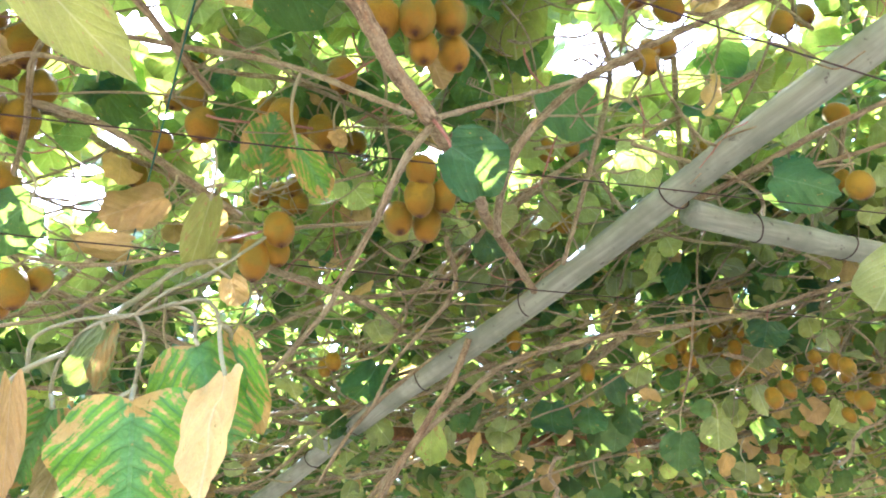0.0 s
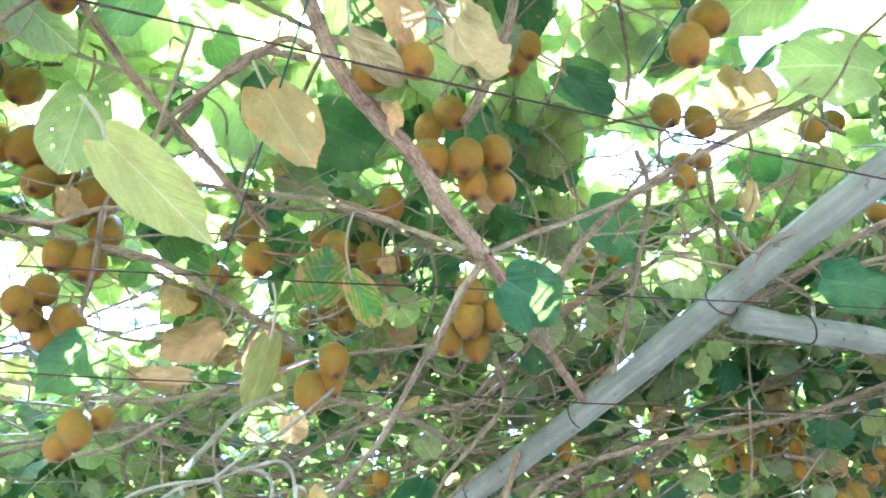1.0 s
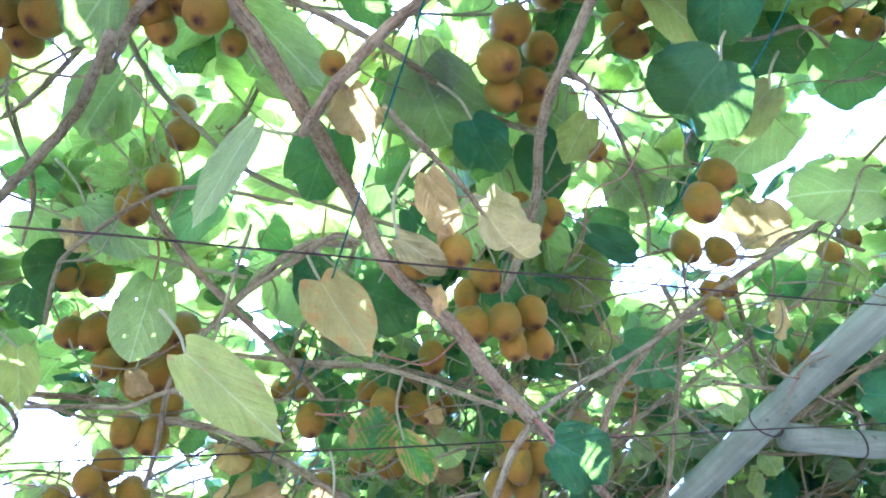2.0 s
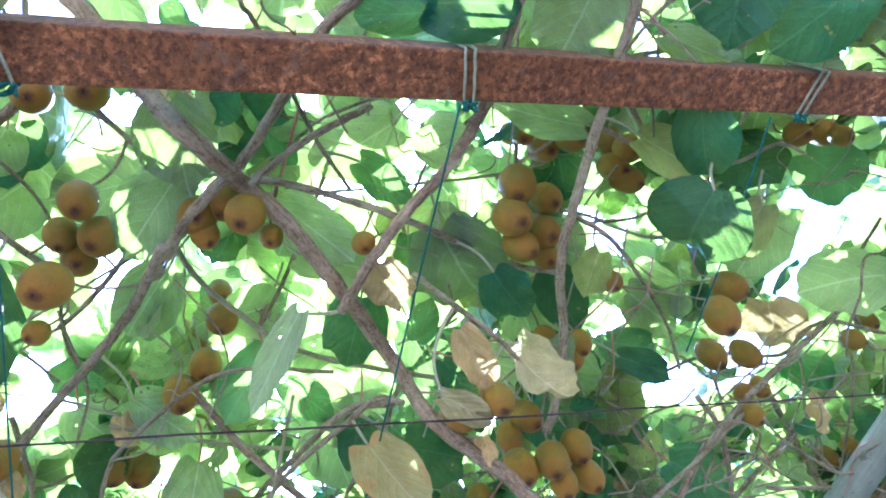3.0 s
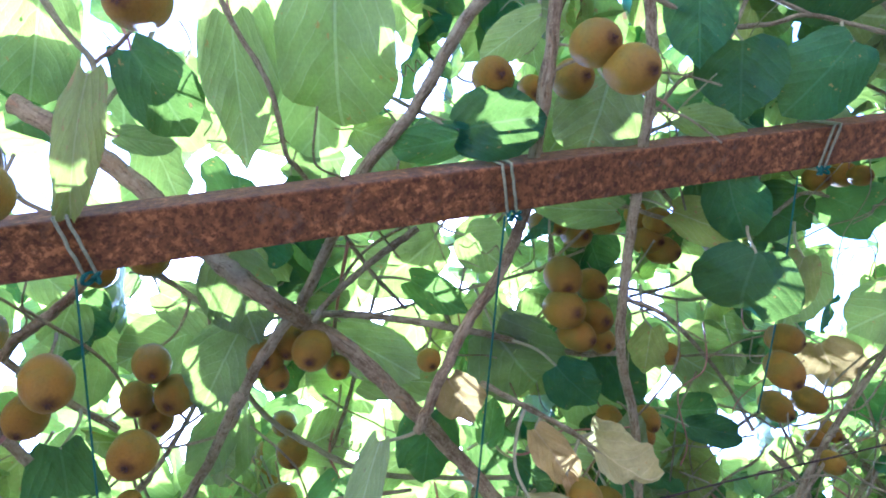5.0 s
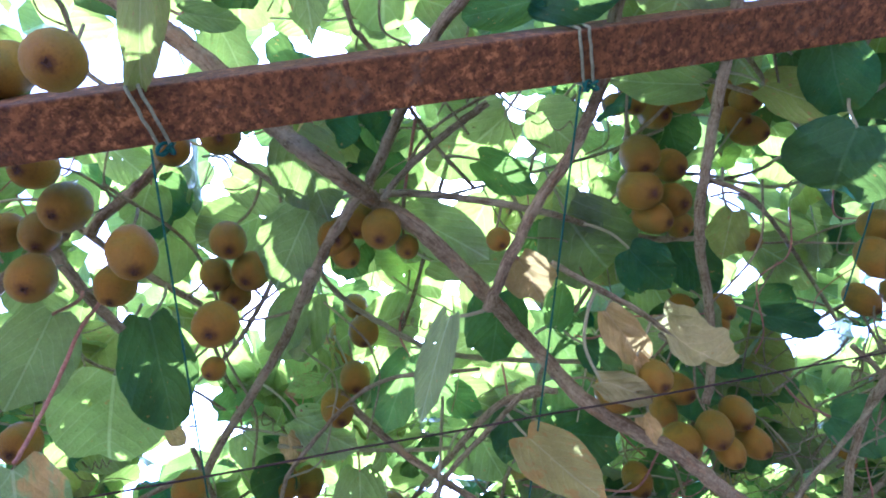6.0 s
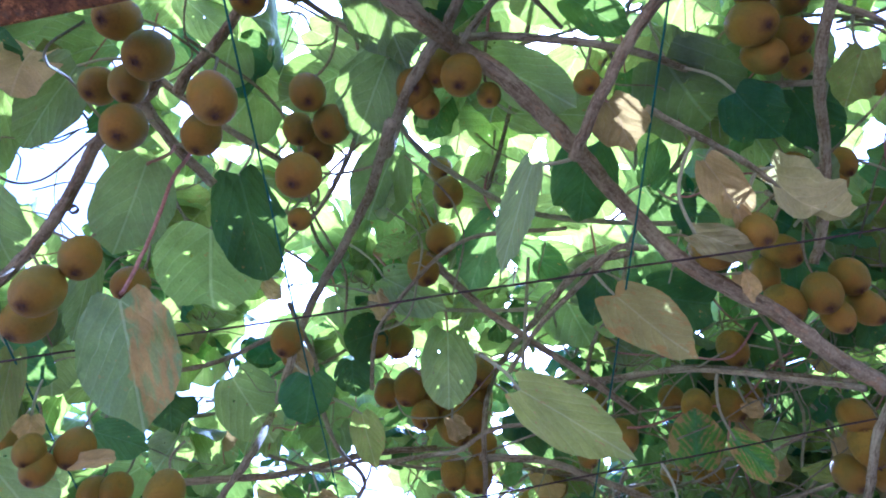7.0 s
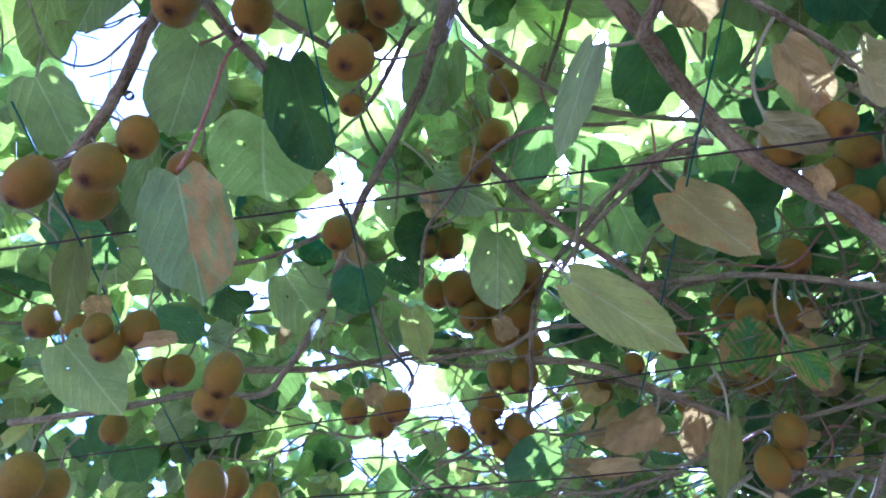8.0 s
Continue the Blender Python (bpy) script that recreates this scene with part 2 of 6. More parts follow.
def skin_material():
    k = Net("kiwi_skin")
    co = k.coord("Object")
    rnd = k.add("ShaderNodeObjectInfo").outputs["Random"]
    own = k.add("ShaderNodeVectorMath", {0: co, 1: k.add("ShaderNodeCombineXYZ", {0: k.math("MULTIPLY", rnd, 19.0), 1: rnd, 2: rnd}).outputs[0]}, operation="ADD").outputs[0]
    sep = k.add("ShaderNodeSeparateXYZ", {0: co})
    fuzz = k.noise(k.add("ShaderNodeMapping", {"Vector": own, "Scale": (70.0, 70.0, 16.0)}).outputs[0], 1.0, 3.0, 0.6)
    speck = k.noise(own, 24.0, 4.0, 0.7)
    patch = k.noise(own, 1.9, 3.0, 0.55)
    base = k.mix(rnd, (0.300, 0.172, 0.004), (0.345, 0.226, 0.007))
    col = k.mix(k.step(patch, 0.42, 0.60, 0.0, 0.9), base, (0.240, 0.180, 0.012))
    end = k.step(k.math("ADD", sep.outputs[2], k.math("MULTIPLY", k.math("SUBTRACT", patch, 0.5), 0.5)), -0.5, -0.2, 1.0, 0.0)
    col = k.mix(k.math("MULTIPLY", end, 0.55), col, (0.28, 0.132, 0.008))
    col = k.mix(k.step(speck, 0.48, 0.72, 0.0, 0.45), col, (0.110, 0.058, 0.010))
    col = k.mix(k.step(speck, 0.42, 0.28, 0.0, 0.35), col, (0.35, 0.235, 0.030))
    round_ = k.math("SQRT", k.math("ADD", k.math("MULTIPLY", sep.outputs[0], sep.outputs[0]), k.math("MULTIPLY", sep.outputs[1], sep.outputs[1])))
    ring = k.math("ADD", round_, k.math("MULTIPLY", k.math("SUBTRACT", k.noise(own, 9.0, 4.0, 0.7), 0.5), 0.30))
    scar = k.math("MULTIPLY", k.step(ring, 0.02, 0.24, 0.85, 0.0), k.step(sep.outputs[2], -0.3, -0.4))
    col = k.mix(scar, col, (0.10, 0.040, 0.016))
    h = k.math("ADD", fuzz, k.math("MULTIPLY", speck, 0.6))
    return k.principled(color=col, rough=0.52, normal=k.bump(h, 0.35, 0.02), sheen=0.05, sheen_rough=0.16, sheen_tint=(1.0, 0.75, 0.38, 1.0), spec=0.16)


def plain_material(name, a, b, scale, rough=0.85, bump=0.4, dist=0.001, metal=0.0):
    k = Net(name)
    co = k.coord("Object")
    n1, n2 = k.noise(co, scale, 5.0, 0.65), k.noise(co, scale * 0.13, 3.0)
    col = k.mix(k.step(k.math("ADD", k.math("MULTIPLY", n1, 0.6), k.math("MULTIPLY", n2, 0.4)), 0.35, 0.65), a, b)
    return k.principled(color=col, rough=rough, normal=k.bump(n1, bump, dist), metal=metal, spec=0.3)


leaf_under = leaf_material("leaf_underside", (0.195, 0.248, 0.132), (0.45, 0.55, 0.042), (0.38, 0.45, 0.30), 0.42, 0.03, 0.6, spots=0.1, holes=1.0)
leaf_top = leaf_material("leaf_upper_side", (0.015, 0.086, 0.048), (0.35, 0.47, 0.040), (0.03, 0.125, 0.068), 0.27, 0.012, 0.35, spots=0.1)
leaf_pale = leaf_material("leaf_pale", (0.235, 0.255, 0.055), (0.48, 0.54, 0.05), (0.38, 0.38, 0.17), 0.42, 0.03, 0.6, spots=0.35, scorch=0.15)
leaf_yellow = leaf_material("leaf_yellowing", (0.22, 0.34, 0.06), (0.50, 0.64, 0.06), (0.32, 0.40, 0.12), 0.48, 0.05, 0.5, spots=0.5, scorch=0.4)
leaf_scorched = leaf_material("leaf_scorched", (0.125, 0.30, 0.008), (0.34, 0.50, 0.03), (0.025, 0.13, 0.030), 0.30, 0.02, 0.5, spots=0.15, scorch=0.62, streak=0.85)
leaf_patchy = leaf_material("leaf_patchy", (0.15, 0.215, 0.110), (0.38, 0.48, 0.04), (0.34, 0.40, 0.25), 0.38, 0.03, 0.6, spots=0.0, patch=(0.27, 0.5, 0.21))
leaf_tanned = leaf_material("leaf_tanned", (0.30, 0.265, 0.085), (0.46, 0.42, 0.08), (0.40, 0.36, 0.17), 0.38, 0.02, 0.6, spots=0.5, scorch=0.62)
leaf_dry = leaf_material("leaf_withered", (0.46, 0.355, 0.12), (0.52, 0.35, 0.08), (0.53, 0.43, 0.20), 0.36, 0.03, 0.6, spots=0.2)
leaf_faded = leaf_material("leaf_faded", (0.37, 0.325, 0.125), (0.50, 0.43, 0.10), (0.52, 0.47, 0.26), 0.36, 0.03, 0.6, spots=0.3)
leaf_parched = leaf_material("leaf_parched", (0.64, 0.47, 0.17), (0.60, 0.39, 0.09), (0.68, 0.52, 0.23), 0.34, 0.03, 0.6, spots=0.1)
bark_grey = bark_material("cane_bark_grey", (0.19, 0.142, 0.064), (0.45, 0.39, 0.21), 0.9, 0.12)
bark_rough = bark_material("cane_bark_flaking", (0.18, 0.128, 0.062), (0.45, 0.365, 0.19), 0.92, 0.38, 0.8, 0.5)
bark_green = bark_material("shoot_bark_green", (0.27, 0.25, 0.10), (0.46, 0.42, 0.22), 0.75, 0.1, 1.3, 0.3)
rust = rust_material()
pole_wood = pole_material()
kiwi_skin = skin_material()
calyx_mat = plain_material("dry_calyx", (0.035, 0.02, 0.012), (0.15, 0.075, 0.035), 24.0, dist=0.01)
stalk_mat = plain_material("fruit_stalk", (0.20, 0.15, 0.07), (0.34, 0.29, 0.14), 300.0)
petiole_mat = plain_material("leaf_stalk", (0.30, 0.28, 0.13), (0.46, 0.42, 0.22), 240.0, 0.6)
red_petiole = plain_material("red_leaf_stalk", (0.30, 0.13, 0.08), (0.45, 0.24, 0.15), 240.0, 0.6)
twine_green = plain_material("green_twine", (0.012, 0.075, 0.055), (0.04, 0.15, 0.11), 700.0, 0.7)
twine_pale = plain_material("pale_twine", (0.22, 0.235, 0.115), (0.42, 0.42, 0.24), 700.0, 0.8)
wire_mat = plain_material("rusty_wire", (0.025, 0.016, 0.014), (0.10, 0.06, 0.045), 260.0, 0.7, metal=0.3)
soil_mat = plain_material("dry_soil", (0.13, 0.090, 0.053), (0.26, 0.20, 0.125), 12.0, 0.95, 0.8, 0.03)


# ---- building tools ----
def part(name, mesh, mat, parent, label=""):
    ob = new(name, mesh)
    if mat is not None and not mesh.materials:
        mesh.materials.append(mat)
    ob.parent = parent
    return tagged(ob, label)


def thing(name, label, category, group="", kind="", at=(0, 0, 0)):
    ob = new(name)
    ob.empty_display_size = 0.05
    ob.location = at
    return tagged(ob, label, category, group, kind)


def smooth(mesh):
    mesh.polygons.foreach_set("use_smooth", [True] * len(mesh.polygons))
    return mesh


def spline(points, per=5):
    """Catmull-Rom through the given points."""
    p = [Vector(q) for q in points]
    if len(p) < 3:
        return [p[0].lerp(p[-1], i / per) for i in range(per + 1)]
    p = [p[0] * 2 - p[1], *p, p[-1] * 2 - p[-2]]
    res = []
    for a, b, c, d in zip(p, p[1:], p[2:], p[3:]):
        for i in range(per):
            u = i / per
            res.append(0.5 * ((2 * b) + (c - a) * u + (2 * a - 5 * b + 4 * c - d) * u * u + (3 * b - a - 3 * c + d) * u ** 3))
    res.append(p[-2])
    return res


def tube(points, radii, sides=8, knobs=0.0, rnd=None, closed=False):
    """A tube of changing radius along points, with capped ends."""
    n = len(points)
    verts, faces = [], []
    ref = None
    for i, c in enumerate(points):
        a = points[(i - 1) % n if closed else max(i - 1, 0)]
        b = points[(i + 1) % n if closed else min(i + 1, n - 1)]
        ax = (b - a).normalized()
        if ref is None:
            ref = ax.orthogonal().normalized()
        ref = (ref - ax * ref.dot(ax)).normalized()
        side = ax.cross(ref)
        for s in range(sides):
            w = 2 * math.pi * s / sides
            r = radii[i] * (1 + (rnd.uniform(-knobs, knobs) if knobs else 0))
            verts.append(c + (ref * math.cos(w) + side * math.sin(w)) * r)
    rings = n if closed else n - 1
    for i in range(rings):
        for s in range(sides):
            j, s2 = (i + 1) % n, (s + 1) % sides
            faces.append((i * sides + s, i * sides + s2, j * sides + s2, j * sides + s))
    if not closed:
        faces.append(tuple(range(sides - 1, -1, -1)))
        faces.append(tuple((n - 1) * sides + s for s in range(sides)))
    me = bpy.data.meshes.new("tube")
    me.from_pydata([tuple(v) for v in verts], [], faces)
    far = [0.0]
    for a, b in zip(points, points[1:]):
        far.append(far[-1] + (b - a).length)
    uv = []
    for i in range(rings):
        a, b = far[i], far[(i + 1) % n]
        for s in range(sides):
            uv += [s / sides, a, (s + 1) / sides, a, (s + 1) / sides, b, s / sides, b]
    uv += [0.0, 0.0] * (len(me.loops) - len(uv) // 2)
    me.uv_layers.new(name="run").data.foreach_set("uv", uv)
    return smooth(me)


def blade_arrays(rng, rings=5, segs=24, ruffle=0.035, cup=0.15, droop=0.12, fold=0.15, torn=0.0, curl=(0.0, 0.0)):
    """A heart-shaped blade: length 1 along +y from its stalk, width 1 across x, facing +z. Returns points, faces, two UV sets."""
    pts, uv, rim = [(0.0, 0.44, 0.0)], [(0.5, 0.44)], [0.0]
    ph = [rng.uniform(0, 6.28) for _ in range(6)]
    skew = rng.uniform(-0.05, 0.05)
    sharp = rng.uniform(0.02, 0.10)
    for i in range(1, rings + 1):
        q = i / rings
        for s in range(segs):
            w = 2 * math.pi * s / segs
            x, y = math.sin(w), math.cos(w)
            wide = 1.0 - 0.13 * max(0.0, y) ** 2
            ex = 0.5 * math.copysign(abs(x) ** 0.92, x) * wide
            ey = 0.47 + 0.49 * y
            if y > 0:
                ey += sharp * math.exp(-(x / 0.16) ** 2)
            else:
                ey += 0.10 * math.exp(-(x / 0.22) ** 2) - 0.03 * math.exp(-((abs(x) - 0.5) / 0.25) ** 2)
            edge = 1 + 0.014 * math.sin(9 * w + ph[0]) + 0.011 * math.sin(17 * w + ph[1]) + 0.028 * math.sin(3 * w + ph[4])
            edge -= torn * max(0.0, math.sin(5 * w + ph[5]) + 0.6 * math.sin(11 * w + ph[2])) * q ** 3
            px, py = ex * q * edge, 0.44 + (ey - 0.44) * q * edge
            pts.append((px + skew * py * py, py, 0.0))
            uv.append((px + 0.5, py))
            rim.append(q)
    out = []
    for (x, y, _), q in zip(pts, rim):
        w = math.atan2(x, y - 0.44)
        z = ruffle * q ** 2 * (math.sin(5 * w + ph[2]) + 0.7 * math.sin(8 * w + ph[3])) + 0.016 * math.sin(9 * x + ph[4]) * math.sin(8 * y + ph[5])
        crumple = 0.0
        if torn:
            crumple = 0.07 * math.sin(7 * x + 3 * y + ph[0]) * math.sin(6 * y - 2 * x + ph[1]) + 0.034 * math.sin(15 * x + ph[2]) * math.sin(13 * y + 5 * x + ph[3]) + 0.012 * math.sin(28 * (y - 0.7 * abs(x)) + ph[4]) + 0.06 * max(0.0, q - 0.6) * math.sin(6 * w + ph[5])
        z += fold * abs(x) * 0.8 - cup * (x * x) * 1.6 - droop * (y - 0.1) ** 2
        cx, cy = curl
        if abs(cx) > 0.01:
            x, z = math.sin(x * cx) / cx - z * math.sin(x * cx), (1 - math.cos(x * cx)) / cx + z * math.cos(x * cx)
        if abs(cy) > 0.01:
            v = y - 0.1
            y, z = 0.1 + math.sin(v * cy) / cy - z * math.sin(v * cy), (1 - math.cos(v * cy)) / cy + z * math.cos(v * cy)
        out.append((x + crumple * 0.35, y - crumple * 0.25, z + crumple))
    faces = [(0, 1 + s, 1 + (s + 1) % segs) for s in range(segs)]
    for i in range(rings - 1):
        o, p = 1 + i * segs, 1 + (i + 1) * segs
        for s in range(segs):
            s2 = (s + 1) % segs
            faces.append((o + s, p + s, p + s2, o + s2))
    return out, faces, uv, [(r, 0.0) for r in rim]


def blade_mesh(pts, faces, uv, rim):
    me = bpy.data.meshes.new("blade")
    me.from_pydata(pts, [], faces)
    idx = np.empty(len(me.loops), dtype=np.int32)
    me.loops.foreach_get("vertex_index", idx)
    for name, data in (("blade", uv), ("rim", rim)):
        layer = me.uv_layers.new(name=name)
        layer.data.foreach_set("uv", np.asarray(data, dtype=np.float32)[idx].ravel())
    return smooth(me)


def placing(base, tip, width, normal):
    """The matrix that lays the unit blade from base to tip with that width and facing."""
    b, t = Vector(base), Vector(tip)
    y = t - b
    length = y.length
    y.normalize()
    z = Vector(normal)
    z = (z - y * z.dot(y)).normalized()
    x = y.cross(z)
    m = Matrix((x * width, y * length, z * min(width, length))).transposed().to_4x4()
    m.translation = b
    return m


# ---- ground under the pergola ----
def ground_sheet():
    bm = bmesh.new()
    bmesh.ops.create_grid(bm, x_segments=60, y_segments=60, size=6.0)
    for v in bm.verts:
        v.co.z = 0.05 * noise.noise(v.co * 0.9) + 0.02 * noise.noise(v.co * 4.0)
    edge = [e for e in bm.edges if e.is_boundary]
    far = bmesh.ops.extrude_edge_only(bm, edges=edge)["geom"]
    for v in far:
        if isinstance(v, bmesh.types.BMVert):
            v.co.x, v.co.y, v.co.z = v.co.x * 80, v.co.y * 80, 0.0
    me = bpy.data.meshes.new("ground")
    bm.to_mesh(me)
    bm.free()
    me.materials.append(soil_mat)
    return tagged(new("ground", me), "dry brown soil under the pergola", "ground", kind="structure")


ground_sheet()


# ---- steel beams and poles of the pergola ----
def box_tube(a, b, w, h):
    """A hollow-section bar with rounded edges from a to b; a and b lie on its lower far edge."""
    a, b = Vector(a), Vector(b)
    ax = (b - a).normalized()
    away = Vector((-ax.y, ax.x, 0)).normalized()
    up = ax.cross(away)
    if up.z < 0:
        up = -up
    prof = []
    r = 0.004
    for cx, cy, s in ((-r, r, 0), (-r, h - r, 1), (-w + r, h - r, 2), (-w + r, r, 3)):
        for i in range(4):
            g = -math.pi / 2 + s * math.pi / 2 + i * math.pi / 6
            prof.append((cx + r * math.cos(g), cy + r * math.sin(g)))
    steps = 40
    n = len(prof)
    verts = []
    for i in range(steps + 1):
        c = a.lerp(b, i / steps)
        for p, q in prof:
            j = 0.0006 * noise.noise(Vector((i * 1.7, p * 90, q * 90)))
            verts.append(c + away * (p + j) + up * (q + j))
    faces = [(i * n + s, i * n + (s + 1) % n, (i + 1) * n + (s + 1) % n, (i + 1) * n + s) for i in range(steps) for s in range(n)]
    faces += [tuple(range(n)), tuple(steps * n + s for s in range(n - 1, -1, -1))]
    me = bpy.data.meshes.new("bar")
    me.from_pydata([tuple(v) for v in verts], [], faces)
    bm = bmesh.new()
    bm.from_mesh(me)
    bmesh.ops.recalc_face_normals(bm, faces=bm.faces)
    bm.to_mesh(me)
    bm.free()
    return me


BEAM_W, BEAM_H = 0.064, 0.064
BEAM_A, BEAM_B = Vector((-0.326, -0.167, 2.302)), Vector((0.733, 0.301, 2.368))
beam_axis = (BEAM_B - BEAM_A).normalized()
beam_away = Vector((-beam_axis.y, beam_axis.x, 0)).normalized()
beam_up = beam_axis.cross(beam_away)


def rusty_beam(a, b, label, side=BEAM_W):
    ob = thing("rusty_beam", label, "beam", "steel beams of the pergola", at=tuple(a))
    part("bar", box_tube(Vector(), Vector(b) - Vector(a), side, side), rust, ob)


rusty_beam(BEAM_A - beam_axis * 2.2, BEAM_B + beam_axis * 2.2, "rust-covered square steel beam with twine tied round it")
rusty_beam((-0.32, 2.51, 2.30), (2.56, 4.33, 2.30), "thinner rusty steel beam under the far part of the vine", 0.042)


def twine_tie(s, lean, label):
    """Twine slung twice round the beam at s metres along it, with a knot under its far edge."""
    ob = thing("twine_tie", label, "twine", "twine ties on the beam", at=tuple(BEAM_A + beam_axis * s))
    rng = random.Random(int(s * 1000) + 7)
    for shift in (-0.007, 0.006):
        pts = []
        g = 0.0035
        ring = [(g, -g), (g, BEAM_H + g), (-BEAM_W - g, BEAM_H + g), (-BEAM_W - g, -g)]
        for (p, q), (p2, q2) in zip(ring, ring[1:] + ring[:1]):
            for i in range(6):
                u = i / 6
                pts.append(beam_axis * (shift + lean * (p + (p2 - p) * u) + rng.uniform(-0.0008, 0.0008)) + beam_away * (p + (p2 - p) * u) + beam_up * (q + (q2 - q) * u))
        part("loop", tube(pts, [0.0021] * len(pts), 6, closed=True), twine_pale, ob)
    k = [beam_away * (0.004 + 0.006 * math.sin(i * 1.3)) + beam_up * (-0.006 + 0.006 * math.cos(i * 1.9)) + beam_axis * (0.009 * math.sin(i * 0.9)) for i in range(14)]
    part("knot", tube(spline(k, 3), [0.0021] * (13 * 3 + 1), 6), twine_green, ob, "green knotted twine")


twine_tie(0.02, 0.25, "pale twine looped round the rusty beam")
twine_tie(0.536, 0.1, "pale twine looped twice round the rusty beam")
twine_tie(1.085, -0.35, "slanting pale twine looped round the rusty beam")


def twine_line(a, b):
    a, b = Vector(a), Vector(b)
    ob = thing("twine", "thin green twine strung tight below the canes", "twine", "green twines")
    mid = a.lerp(b, 0.5) - Vector((0, 0, 0.006))
    pts = spline([a, mid, b], 10)
    part("cord", tube(pts, [0.0015] * len(pts), 6), twine_green, ob)


def trellis_wire(a, b):
    a, b = Vector(a), Vector(b)
    ob = thing("trellis_wire", "thin dark rusty wire stretched under the vine", "wire", "trellis wires")
    rng = random.Random(int(abs(a.x * 1000)))
    pts = [a.lerp(b, i / 40) + Vector((0, 0, rng.uniform(-0.002, 0.002) - 0.02 * math.sin(math.pi * i / 40))) for i in range(41)]
    part("strand", tube(pts, [0.0016] * 41, 6), wire_mat, ob)


def wooden_pole(a, b, r, ties, label):
    a, b = Vector(a), Vector(b)
    ob = thing("pole", label, "pole", "poles of the pergola", at=tuple(a))
    rot = (b - a).to_track_quat("Z", "Y")
    length = (b - a).length
    rng = random.Random(11)
    n = 60
    pts = [Vector((0.006 * math.sin(i * 0.21), 0.006 * math.sin(i * 0.17 + 1), length * i / n)) for i in range(n + 1)]
    shaft = part("shaft", tube(pts, [r * (1 + 0.03 * math.sin(i * 0.5) + rng.uniform(-0.012, 0.012)) for i in range(n + 1)], 24, 0.008, rng), pole_wood, ob)
    shaft.rotation_mode, shaft.rotation_quaternion = "QUATERNION", rot
    for s in ties:
        ring = []
        for i in range(28):
            w = 2 * math.pi * i / 28
            ring.append(Vector((math.cos(w) * (r + 0.0035), math.sin(w) * (r + 0.0035), s * length + 0.012 * math.sin(w + s * 9))))
        t = part("wire_tie", tube(ring, [0.0018] * 28, 6, closed=True), wire_mat, ob, "dark wire bound round the pole")
        t.rotation_mode, t.rotation_quaternion = "QUATERNION", rot


wooden_pole((1.055, 0.868, 2.349), (-0.845, 3.117, 2.268), 0.036, (0.19, 0.365, 0.54, 0.68, 0.79), "pale grey weathered round pole bound with wire")
wooden_pole((0.745, 1.36, 2.318), (1.498, 1.678, 2.237), 0.033, (0.24, 0.62), "pale grey weathered side pole with dark stains")

# ---- the kiwi vine ----
vine = thing("kiwi_vine", "large kiwi vine trained over the pergola, leaves partly withered", "vine")
NODES = []


def cane(points, r, mat):
    rng = random.Random(len(NODES) * 13 + 5)
    pts = spline(points, 7)
    n = len(pts)
    bend = min(r * 0.22, 0.0022)
    pts = [p + Vector((rng.uniform(-bend, bend), rng.uniform(-bend, bend), rng.uniform(-bend, bend))) * (0.6 if 0 < i < n - 1 else 0) for i, p in enumerate(pts)]
    pts = spline(pts, 2)
    n = len(pts)
    node_at = rng.uniform(0, 0.07)
    run, radii = 0.0, []
    for i, p in enumerate(pts):
        if i:
            run += (p - pts[i - 1]).length
        d = abs((run - node_at) % 0.075 - 0.0375)
        swell = 1 + (0.2 if r < 0.007 else 0.06) * math.exp(-((0.0375 - d) / 0.006) ** 2)
        radii.append(r * (1.06 - 0.16 * i / n) * swell)
    NODES.extend((tuple(p), q) for p, q in zip(pts, radii))
    return part("cane", tube(pts, radii, 12 if r > 0.006 else 7, 0.035, rng), mat, vine, "yellow-green young shoot" if mat is bark_green else "thin reddish leaf stalk" if mat is red_petiole else "grey-brown woody cane")


def tendril(a, b, turns, r):
    """A dry curled tendril from a to b."""
    a, b = Vector(a), Vector(b)
    ax = (b - a).normalized()
    u = ax.orthogonal().normalized()
    v = ax.cross(u)
    pts = []
    for i in range(turns * 12 + 1):
        q = i / (turns * 12)
        w = 2 * math.pi * turns * q
        pts.append(a.lerp(b, q) + (u * math.cos(w) + v * math.sin(w)) * r * min(1.0, q * 4))
    part("tendril", tube(pts, [0.0011] * len(pts), 6), bark_grey, vine, "thin curled dry tendril")


def anchor(p, reach, rising=0.0, away=None):
    """The nearest place on a cane within reach that lies no lower than p + rising."""
    best, where = reach, None
    for q, _ in NODES:
        if q[2] < p[2] + rising:
            continue
        d = math.dist(p, q)
        if away is not None and d > 0 and (Vector(q) - Vector(p)).dot(away) < 0.25 * d:
            continue
        if d < best:
            best, where = d, Vector(q)
    return where


def stem(a, b, r, sag, rng):
    """A thin stalk from a to b that leaves a upwards."""
    a, b = Vector(a), Vector(b)
    side = Vector((rng.uniform(-1, 1), rng.uniform(-1, 1), 0.4)) * (b - a).length * sag
    pts = spline([a, a.lerp(b, 0.35) + side * 0.8, a.lerp(b, 0.7) + side * 0.6, b], 4)
    return tube(pts, [r * (1 + 0.25 * (i / (len(pts) - 1) - 0.4)) for i in range(len(pts))], 6)


